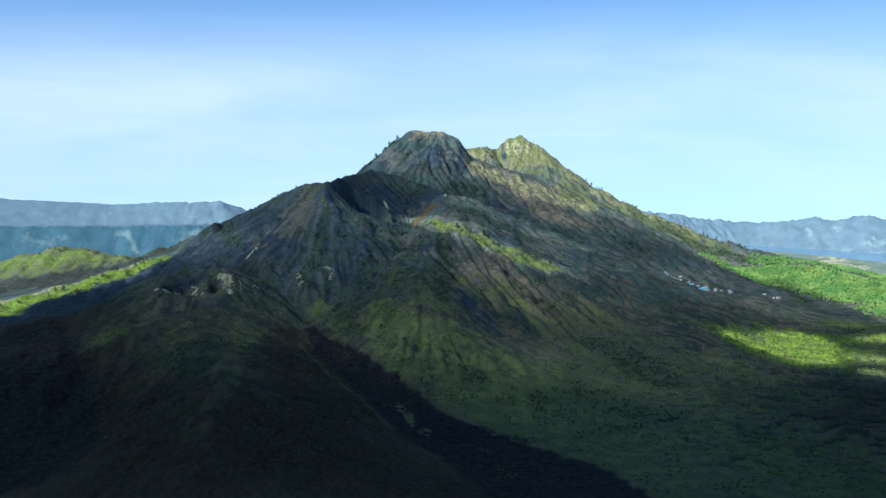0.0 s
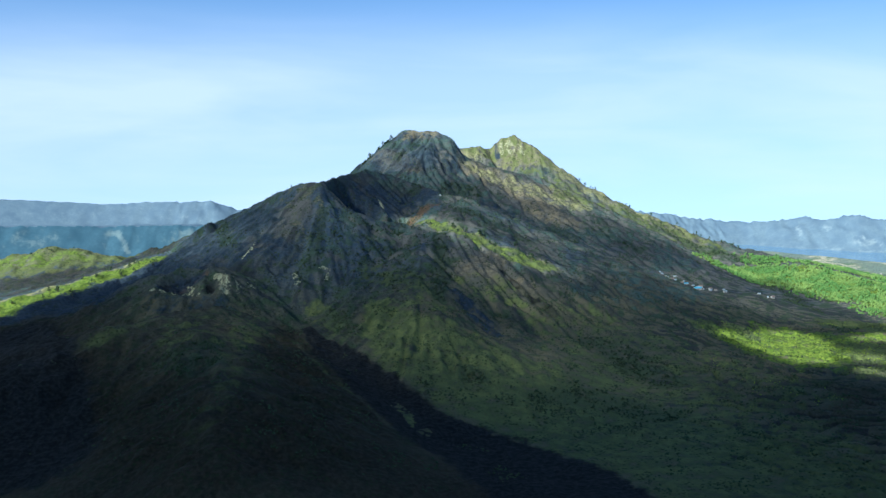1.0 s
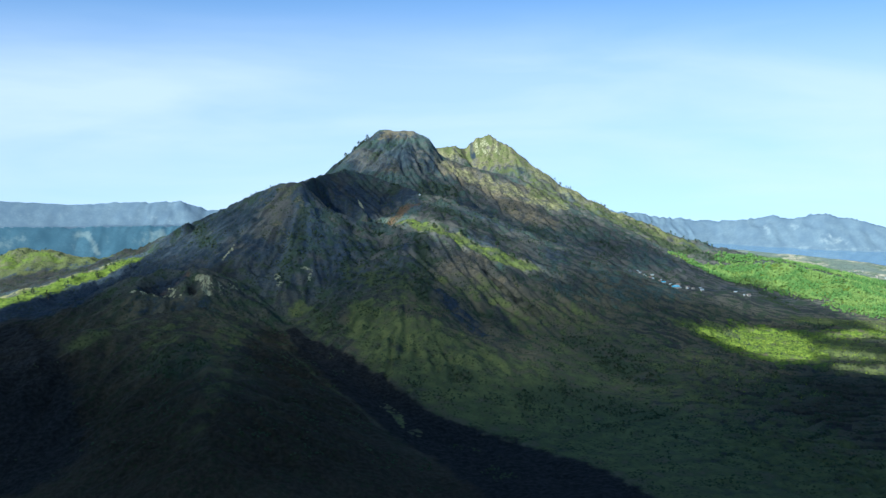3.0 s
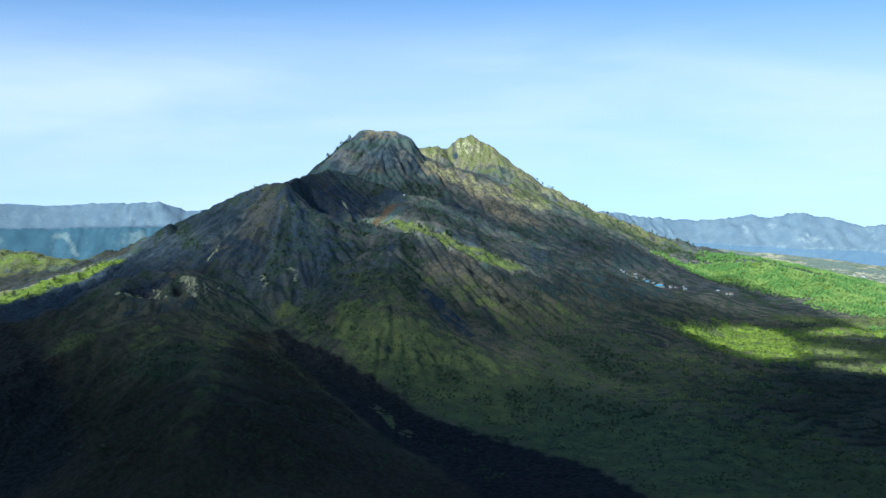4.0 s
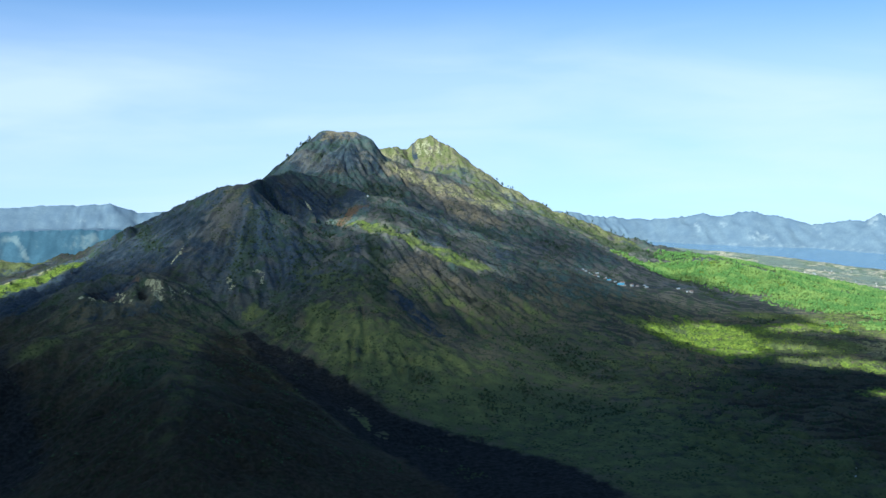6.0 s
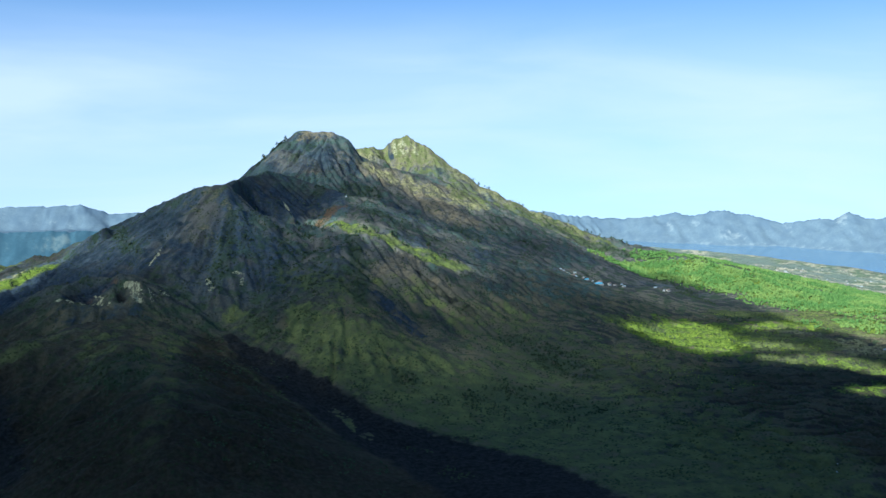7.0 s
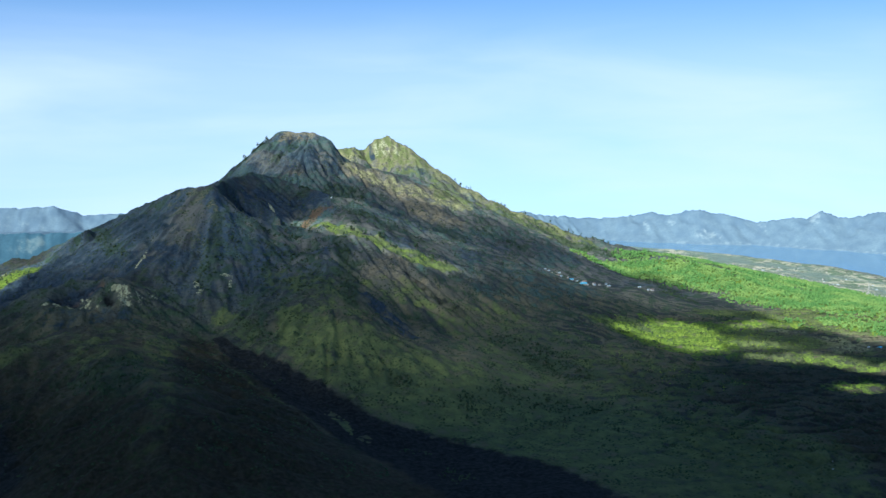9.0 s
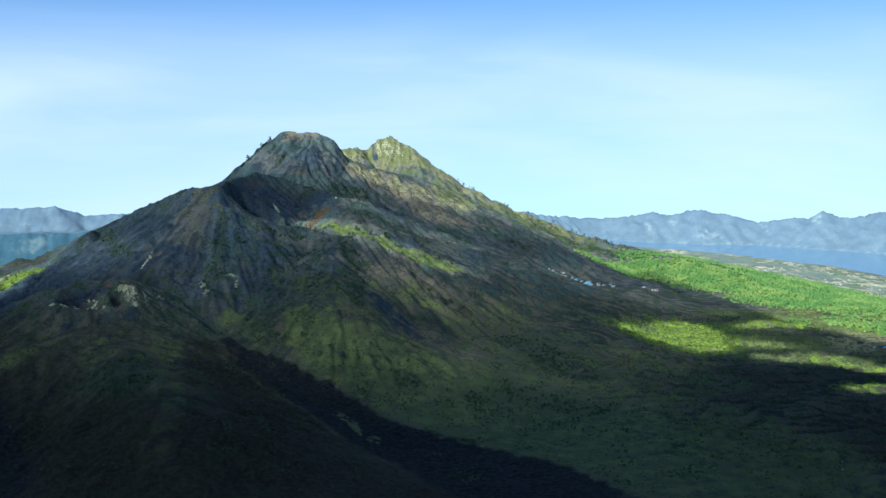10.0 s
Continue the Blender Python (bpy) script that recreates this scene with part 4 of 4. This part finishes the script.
def build_cloud():
    pitch = 12.0
    xs, ys = np.arange(-1700, 1900, pitch), np.arange(450, 3500, pitch)
    gx, gy = np.meshgrid(xs, ys)
    c = covered(gx, gy)
    thick = np.clip(c, 0, 140) / 140
    lumps = 0.5 + 0.5 * fbm(gx / 150, gy / 150, 4, 95)
    top = CLOUD_BASE + np.sqrt(thick) * (5 + 12 * np.clip(lumps, 0, 1.4))
    low = CLOUD_BASE - np.sqrt(thick) * (3 + 4 * np.clip(1 - lumps, 0, 1))
    k = (CLOUD_BASE - 200) * SHIFT
    px, py = gx + SUN_FROM.x * k, gy + SUN_FROM.y * k
    keep = c > 0
    cell = keep[:-1, :-1] | keep[1:, :-1] | keep[:-1, 1:] | keep[1:, 1:]
    inside = keep[:-1, :-1] & keep[1:, :-1] & keep[:-1, 1:] & keep[1:, 1:]
    n = gx.size
    index = np.arange(n).reshape(gx.shape)
    quad = np.stack([index[:-1, :-1], index[:-1, 1:], index[1:, 1:], index[1:, :-1]], 2)[inside]
    faces = np.concatenate([quad + n, quad[:, ::-1]])
    points = np.concatenate([np.stack([px, py, low], 2).reshape(-1, 3), np.stack([px, py, top], 2).reshape(-1, 3)])
    deck = mesh_thing("cloud", points, faces, CLOUD, "broken thin deck of white stratus cloud drifting over the slopes", "cloud", "stuff")
    used = np.unique(faces)
    # the deck thins out to the north and at its edges
    thin = 0.05 + 0.29 * step(1080, 1560, gy) + 0.21 * step(1700, 2350, gy) + 0.30 * np.clip(1 - c / 50, 0, 1) ** 1.5 + 0.08 * fbm(gx / 170, gy / 170, 3, 97)
    # added thin and thick spots, set by the land they lighten or darken
    for at_x, at_y, reach, more in ((-720, 1780, 170, -0.08), (-620, 1600, 150, -0.08), (-60, 2690, 140, 0.2), (330, 2650, 110, 0.42), (375, 2655, 40, 0.2), (380, 2480, 90, 0.14), (120, 2690, 80, 0.42), (-40, 2800, 80, 0.34), (-190, 2760, 70, 0.26), (-90, 2670, 80, 0.2), (110, 2440, 110, -0.12), (-140, 2240, 90, -0.06), (470, 2400, 120, -0.1),
                               (-20, 2480, 60, 0.12), (-560, 2080, 110, 0.1), (-330, 1900, 90, 0.0), (200, 2250, 110, 0.24), (60, 1800, 110, 0.1), (230, 1800, 130, 0.12), (330, 2110, 130, 0.12), (820, 1250, 280, -0.2), (760, 1440, 140, -0.12), (700, 2150, 170, 0.12), (600, 2350, 120, 0.04), (860, 2100, 140, 0.16), (850, 2350, 90, 0.1), (0, 1500, 170, 0.09), (250, 1500, 150, 0.06), (-500, 2000, 120, 0.12), (-360, 1860, 120, 0.1), (-300, 1650, 140, 0.08), (120, 2000, 70, 0.12), (-150, 1960, 70, 0.1)):
        qx, qy = shade_map(at_x, at_y, float(landform(np.array([float(at_x)]), np.array([float(at_y)]))[0]))
        thin = thin + more * step(1.5, 0.6, np.hypot(gx - qx, gy - qy) / reach + 0.4 * fbm(gx / 70, gy / 70, 3, 98))
    thin = np.tile(np.clip(thin, 0.06, 0.9).ravel(), 2)[used]
    layer = deck.data.attributes.new("thin", "FLOAT_COLOR", "POINT")
    layer.data.foreach_set("color", np.repeat(thin, 4).astype(np.float32))


def mesh_data(name, points, faces, material, smooth=True):
    """A mesh from arrays; faces all of one size."""
    size = faces.shape[1]
    used, flat = np.unique(faces.ravel(), return_inverse=True)
    me = bpy.data.meshes.new(name)
    me.vertices.add(len(used))
    me.vertices.foreach_set("co", points[used].astype(np.float32).ravel())
    me.loops.add(flat.size)
    me.loops.foreach_set("vertex_index", flat.astype(np.int32).ravel())
    me.polygons.add(len(faces))
    me.polygons.foreach_set("loop_start", np.arange(0, flat.size, size, dtype=np.int32))
    me.polygons.foreach_set("use_smooth", np.full(len(faces), smooth))
    me.update(calc_edges=True)
    me.validate()
    me.materials.append(material)
    return me


def mesh_thing(name, points, faces, material, label, category, kind="", smooth=True):
    return tagged(new(name, mesh_data(name, points, faces, material, smooth)), label, category, "", kind)


build_cloud()


# ---- trees and shrubs ----
def part(name, bm, material, parent, label=""):
    me = bpy.data.meshes.new(name)
    bm.to_mesh(me)
    bm.free()
    me.materials.append(material)
    ob = new(name, me)
    ob.parent = parent
    return tagged(ob, label)


def ball(level):
    bm = bmesh.new()
    bmesh.ops.create_icosphere(bm, subdivisions=level, radius=1.0)
    bm.verts.ensure_lookup_table()
    points = np.array([v.co[:] for v in bm.verts])
    faces = np.array([[v.index for v in f.verts] for f in bm.faces])
    bm.free()
    return points, faces


def clump(rng, lumps, spread, tall, level=1):
    """A crown of radius 1 and height tall, of uneven lumps with gaps between them; points and triangles."""
    base, tris = ball(level)
    points, faces = [], []
    for k in range(lumps):
        a, r = rng.uniform(0, 2 * np.pi), spread * np.sqrt(rng.uniform(0, 1))
        h = rng.uniform(0.25, 1.0) * tall
        size = rng.uniform(0.34, 0.60) * (1.15 - 0.5 * h / tall)
        p = base * rng.uniform(0.72, 1.22, (len(base), 1)) * size * np.array([1, 1, rng.uniform(0.7, 1.0)])
        points.append(p + np.array([r * np.cos(a) * (1.2 - 0.6 * h / tall), r * np.sin(a) * (1.2 - 0.6 * h / tall), h]))
        faces.append(tris + k * len(base))
    return np.concatenate(points), np.concatenate(faces)


def sow(name, places, kinds, size, material, label, category, seed):
    """Many plants as one mass: places x, y, z, each with a turned and scaled copy of one of the shapes."""
    rng = np.random.default_rng(seed)
    points, faces, start = [], [], 0
    for x, y, z in places:
        p, f = kinds[rng.integers(len(kinds))]
        a, s = rng.uniform(0, 2 * np.pi), rng.uniform(*size)
        turned = np.stack([p[:, 0] * np.cos(a) - p[:, 1] * np.sin(a), p[:, 0] * np.sin(a) + p[:, 1] * np.cos(a), p[:, 2] * rng.uniform(0.85, 1.25)], 1) * s
        points.append(turned + np.array([x, y, z - 0.3 * s]))
        faces.append(f + start)
        start += len(p)
    return mesh_thing(name, np.concatenate(points), np.concatenate(faces), material, label, category, "stuff", smooth=False)


def scatter(rng, count, box, weight):
    x, y = rng.uniform(box[0], box[1], count), rng.uniform(box[2], box[3], count)
    keep = rng.uniform(0, 1, count) < weight(x, y)
    x, y = x[keep], y[keep]
    return np.stack([x, y, height(x, y)[0]], 1)


rng = np.random.default_rng(7)
CROWNS = [clump(rng, 4, 0.62, 1.3) for _ in range(7)]
BUSHES = [clump(rng, 2, 0.5, 0.6) for _ in range(6)]
woods = scatter(rng, 84000, (600, 1750, 1500, 2950), lambda x, y: (painted(x, y, WOOD_AND_SUN) > 0.12) * ((y > 2010) | (x > 1000)) * 1.25 * np.clip(painted(x, y, WOOD_AND_SUN) + 0.35 * fbm(x / 60, y / 60, 3, 101), 0, 0.8) ** 1.5)
sow("forest", woods, CROWNS, (2.8, 6.2), LEAF_BRIGHT, "dense bright green broadleaf forest on the lower slope", "forest", 1)
shrubs = scatter(rng, 75000, (-700, 700, 1050, 2700), lambda x, y: (0.3 + 0.7 * step(-420, -330, x)) * np.clip(0.0 + 2.2 * fbm(x / 48, y / 48, 4, 102) - 0.5 * stroke(x, y, [(-290, 2010, 40), (-350, 1920, 90), (-420, 1850, 90)]) - 0.9 * painted(x, y, LAVA) - 0.7 * painted(x, y, ASH), 0.0, 1) ** 1.5)
sow("scrub", shrubs, BUSHES, (1.0, 4.0), LEAF_DARK, "dark green scrub scattered over the slopes", "scrub", 2)
thicket = scatter(rng, 90000, (-560, 980, 1200, 2800), lambda x, y: 0.8 * np.clip(painted(x, y, DARKWOOD) + 0.45 * fbm(x / 34, y / 34, 3, 104) - 0.1, 0, 1) ** 1.4 * (painted(x, y, DARKWOOD) > 0.02))
sow("thicket", thicket, CROWNS, (1.6, 4.0), LEAF_DARK, "dark green thickets of low trees in the gullies", "thicket", 4)
patch = scatter(rng, 40000, (480, 1400, 1380, 2000), lambda x, y: 0.9 * np.clip(painted(x, y, GRASS) * (1 + 1.8 * fbm(x / 34, y / 34, 3, 103)) - 0.6, 0, 1))
sow("bushes", patch, BUSHES, (0.8, 2.6), LEAF_LIME, "bright green bushes on old lava", "bushes", 3)


def tree(tall, seed, material):
    rng = np.random.default_rng(seed)
    root = new("tree")
    bm = bmesh.new()
    rings = []
    for k, (h, r) in enumerate(((0, 0.035), (0.25, 0.026), (0.55, 0.016), (0.85, 0.006))):
        lean = Vector((rng.uniform(-0.03, 0.03), rng.uniform(-0.03, 0.03), 0)) * k
        rings.append([bm.verts.new(Vector((r * math.cos(a), r * math.sin(a), h)) * tall + lean * tall) for a in np.arange(6) * math.pi / 3])
    for a, b in zip(rings, rings[1:]):
        for k in range(6):
            bm.faces.new((a[k], a[(k + 1) % 6], b[(k + 1) % 6], b[k]))
    bm.faces.new(rings[-1])
    for k in range(5):
        a, h = rng.uniform(0, 6.28), rng.uniform(0.4, 0.7) * tall
        tip = Vector((math.cos(a) * 0.24, math.sin(a) * 0.24, 0.12)) * tall
        foot = Vector((0, 0, h))
        side = Vector((-math.sin(a), math.cos(a), 0)) * 0.011 * tall
        v = [bm.verts.new(p) for p in (foot - side, foot + side, foot + Vector((0, 0, 0.02 * tall)), foot + tip)]
        for f in ((0, 1, 3), (1, 2, 3), (2, 0, 3)):
            bm.faces.new([v[i] for i in f])
    part("trunk", bm, BARK, root)
    points, faces = [], []
    base, tris = ball(1)
    for k in range(15):
        a, h = rng.uniform(0, 6.28), rng.uniform(0.34, 1.0)
        reach = 0.30 * (1.15 - h) * rng.uniform(0.5, 1.3) + 0.03
        p = base * rng.uniform(0.7, 1.25, (len(base), 1)) * rng.uniform(0.07, 0.13) * np.array([1, 1, 0.75])
        points.append((p + np.array([reach * math.cos(a), reach * math.sin(a), h])) * tall)
        faces.append(tris + k * len(base))
    crown = new("crown", mesh_data("crown", np.concatenate(points), np.concatenate(faces), material, False))
    crown.parent = root
    return root


def plant(kinds, places, label, group):
    """Single trees: the first of each kind is set where it stands, the others are copies."""
    rng = np.random.default_rng(len(places))
    for k, (x, y) in enumerate(places):
        kind = kinds[k % len(kinds)]
        where = pose(x, y, ground(x, y) - 0.4, 0, 0, rng.uniform(0, 360)) @ Matrix.Scale(rng.uniform(0.7, 1.25), 4)
        if "label" not in kind:
            tagged(kind, label, "tree", group)
            kind.matrix_basis = where
        else:
            twin = copy_thing(kind, where)
            twin.scale = where.to_scale()


def strewn(seed, count, line, width):
    rng = np.random.default_rng(seed)
    out = []
    for k in range(count):
        i = rng.integers(len(line) - 1)
        s = rng.uniform(0, 1)
        out.append((line[i][0] + (line[i + 1][0] - line[i][0]) * s + rng.normal(0, width), line[i][1] + (line[i + 1][1] - line[i][1]) * s + rng.normal(0, width)))
    return out


plant([tree(11, 1, LEAF_DARK), tree(13, 2, LEAF_DARK)], strewn(1, 34, [(-225, 2800), (-190, 2815), (-160, 2830), (-135, 2832)], 7), "slender dark tree on the summit ridge", "trees on the summit ridge")
plant([tree(12, 3, LEAF_DARK), tree(10, 4, LEAF_DARK)], strewn(2, 24, [(400, 2940), (520, 2880), (640, 2840), (800, 2790), (940, 2715)], 9), "dark green tree on the sunlit eastern ridge", "trees on the eastern ridge")
plant([tree(11, 5, LEAF_DARK)], strewn(3, 30, [(-900, 1760), (-800, 1900), (-720, 1980), (-650, 2080)], 22), "dark tree on a sunlit grassy rise", "trees on the western rise")
plant([tree(7, 6, LEAF_DARK)], strewn(4, 13, [(-1220, 2490), (-1120, 2465), (-1050, 2478), (-960, 2490)], 9), "dark tree along the crest of a low hill", "trees on the hill")
plant([tree(6, 7, LEAF_DARK)], strewn(5, 11, [(-480, 2165), (-430, 2140), (-370, 2100), (-320, 2060)], 8), "small dark tree on the crater shoulder", "trees on the shoulder")
plant([tree(9, 8, LEAF_DARK)], strewn(6, 60, [(-200, 2040), (-130, 2040), (-60, 2030), (20, 1960), (120, 1880)], 26), "small dark tree below the crater lip", "trees below the crater")
plant([tree(8, 9, LEAF_DARK), tree(6, 10, LEAF_DARK)], strewn(7, 60, [(-90, 1560), (-20, 1450), (90, 1370), (200, 1330), (330, 1280)], 42), "small dark tree on the green foot of the slope", "trees on the green slope")


plant([tree(15, 11, LEAF_DARK)], [(164, 1944), (108, 1943), (86, 1958), (196, 1932), (60, 1975), (228, 1950), (30, 1998)], "broad dark tree on the sunlit grassy rib", "trees on the sunlit rib")


# ---- buildings ----
def box(bm, x0, y0, z0, x1, y1, z1):
    v = [bm.verts.new((x, y, z)) for z in (z0, z1) for x, y in ((x0, y0), (x1, y0), (x1, y1), (x0, y1))]
    for f in ((3, 2, 1, 0), (4, 5, 6, 7), (0, 1, 5, 4), (1, 2, 6, 5), (2, 3, 7, 6), (3, 0, 4, 7)):
        bm.faces.new([v[i] for i in f])


def house(name, wide, deep, high, rise, roof, windows=3):
    root = new(name)
    bm = bmesh.new()
    box(bm, -wide / 2, -deep / 2, -2.5, wide / 2, deep / 2, high)
    part("wall", bm, PLASTER, root)
    bm = bmesh.new()
    over, t = 0.7, 0.25
    section = [(-deep / 2 - over, high - 0.3), (0, high + rise), (deep / 2 + over, high - 0.3), (deep / 2 + over, high - 0.3 + t), (0, high + rise + t), (-deep / 2 - over, high - 0.3 + t)]
    ends = [[bm.verts.new((x, y, z)) for y, z in section] for x in (-wide / 2 - over, wide / 2 + over)]
    for k in range(6):
        bm.faces.new((ends[0][k], ends[0][(k + 1) % 6], ends[1][(k + 1) % 6], ends[1][k]))
    for e in ends:
        bm.faces.new((e[0], e[1], e[4], e[5]))
        bm.faces.new((e[1], e[2], e[3], e[4]))
    bmesh.ops.recalc_face_normals(bm, faces=bm.faces)
    part("roof", bm, roof, root)
    for side in (-1, 1):
        bm = bmesh.new()
        v = [bm.verts.new(p) for p in ((side * wide / 2, -deep / 2, high), (side * wide / 2, deep / 2, high), (side * wide / 2, 0, high + rise - 0.05))]
        w = [bm.verts.new((p.co.x - side * 0.2, p.co.y, p.co.z)) for p in v]
        bm.faces.new(v)
        bm.faces.new(w[::-1])
        for k in range(3):
            bm.faces.new((v[k], w[k], w[(k + 1) % 3], v[(k + 1) % 3]))
        bmesh.ops.recalc_face_normals(bm, faces=bm.faces)
        part("gable", bm, PLASTER, root)
    bm = bmesh.new()
    box(bm, -0.6, -deep / 2 - 0.06, 0.0, 0.6, -deep / 2 + 0.02, 2.1)
    part("door", bm, ROOF_TILE, root)
    for k in range(windows):
        x = (k - (windows - 1) / 2) * wide / windows + (1.6 if k == windows // 2 else 0)
        bm = bmesh.new()
        box(bm, x - 0.6, -deep / 2 - 0.05, 1.0, x + 0.6, -deep / 2 + 0.02, 2.2)
        part("window", bm, GLASS, root)
    return root


def settle(kinds, places, group):
    for k, (which, x, y, turn, size) in enumerate(places):
        ob, label = kinds[which]
        where = pose(x, y, ground(x, y) + 0.6, 0, 0, turn) @ Matrix.Scale(0.85 * size, 4)
        if "label" not in ob:
            tagged(ob, label, "building", group)
            ob.matrix_basis = where
        else:
            twin = copy_thing(ob, where)
            twin.scale = where.to_scale()


VILLAGE = {
    "hall": (house("hall", 30, 13, 5, 4, ROOF_BLUE, 5), "long hall with a bright blue metal roof"),
    "shed": (house("shed", 14, 8, 3.2, 2, ROOF_WHITE, 2), "small building with a white metal roof"),
    "house": (house("house", 11, 8, 3.4, 2.6, ROOF_TILE, 2), "small plastered house with a brown tiled roof"),
}
settle(VILLAGE, [("hall", 627, 2182, 8, 0.72), ("hall", 606, 2212, 14, 0.45), ("shed", 574, 2268, 10, 0.8), ("shed", 592, 2262, 20, 0.7), ("shed", 560, 2290, 0, 0.6),
                 ("shed", 640, 2222, 5, 0.7), ("shed", 660, 2190, 30, 0.6), ("house", 582, 2250, 15, 1.0), ("house", 612, 2240, 60, 0.9), ("house", 650, 2236, 0, 1.0),
                 ("shed", 552, 2232, 35, 0.6), ("shed", 566, 2246, 80, 0.5), ("shed", 584, 2226, 10, 0.6), ("shed", 632, 2240, 25, 0.6), ("shed", 648, 2206, 75, 0.5), ("house", 600, 2226, 5, 0.7), ("house", 676, 2198, 15, 0.6), ("shed", 700, 2214, 30, 0.6), ("shed", 615, 2262, 50, 0.5),
                 ("shed", 688, 2165, 20, 0.7), ("shed", 598, 2284, 0, 0.6), ("house", 668, 2214, 40, 0.9), ("shed", 770, 2165, 12, 0.6), ("shed", 786, 2148, 70, 0.6),
                 ("house", 800, 2156, 20, 0.9)], "buildings of the mountain settlement")
settle(VILLAGE, [("hall", 1035, 1600, 20, 0.45), ("shed", 1020, 1612, 40, 0.5), ("shed", 552, 1036, 10, 0.2), ("shed", 575, 1070, 60, 0.16)], "")


def bar(bm, a, b, wide):
    """A square bar from a to b."""
    way = (Vector(b) - Vector(a)).normalized()
    side = way.orthogonal().normalized() * wide / 2
    over = way.cross(side)
    ends = [[bm.verts.new(Vector(p) + k) for k in (side + over, over - side, -side - over, side - over)] for p in (a, b)]
    for k in range(4):
        bm.faces.new((ends[0][k], ends[0][(k + 1) % 4], ends[1][(k + 1) % 4], ends[1][k]))
    bm.faces.new(ends[0][::-1])
    bm.faces.new(ends[1])


def radio_mast(x, y, tall):
    root = tagged(new("radio_mast"), "slender pale steel lattice mast on the wooded plain", "mast")
    root.matrix_basis = pose(x, y, ground(x, y) - 0.5)
    foot, head = tall * 0.07, tall * 0.02
    corners = ((1, 1), (-1, 1), (-1, -1), (1, -1))
    for cx, cy in corners:
        bm = bmesh.new()
        bar(bm, (cx * foot, cy * foot, 0), (cx * head, cy * head, tall), 0.35)
        part("leg", bm, PLASTER, root)
    for level in range(1, 7):
        z = tall * level / 6.5
        r = foot + (head - foot) * z / tall
        bm = bmesh.new()
        for (ax, ay), (bx, by) in zip(corners, corners[1:] + corners[:1]):
            bar(bm, (ax * r, ay * r, z), (bx * r, by * r, z), 0.3)
            bar(bm, (ax * r, ay * r, z), (bx * r * 1.06, by * r * 1.06, z - tall / 7), 0.25)
        part("brace", bm, PLASTER, root)
    bm = bmesh.new()
    bar(bm, (0, 0, tall * 0.96), (0, 0, tall * 1.1), 0.3)
    part("antenna", bm, PLASTER, root)


radio_mast(1567, 2364, 40)
HUT = {"hut": (house("hut", 7, 6, 3, 2, ROOF_WHITE, 1), "little white hut on the crater rim")}
settle(HUT, [("hut", 5, 2215, 10, 0.6)], "")
TOWN = {
    "house": (house("house", 13, 10, 6, 2.6, ROOF_TILE, 3), "pale plastered house near the lake"),
    "shed": (house("shed", 20, 10, 4, 2, ROOF_WHITE, 2), "white roofed building near the lake"),
}
spots = np.random.default_rng(5)
settle(TOWN, [(("house", "house", "shed")[k % 3], spots.uniform(1450, 1950), spots.uniform(2550, 3350), spots.uniform(0, 180), spots.uniform(0.35, 0.6)) for k in range(40)], "houses of the lakeside town")
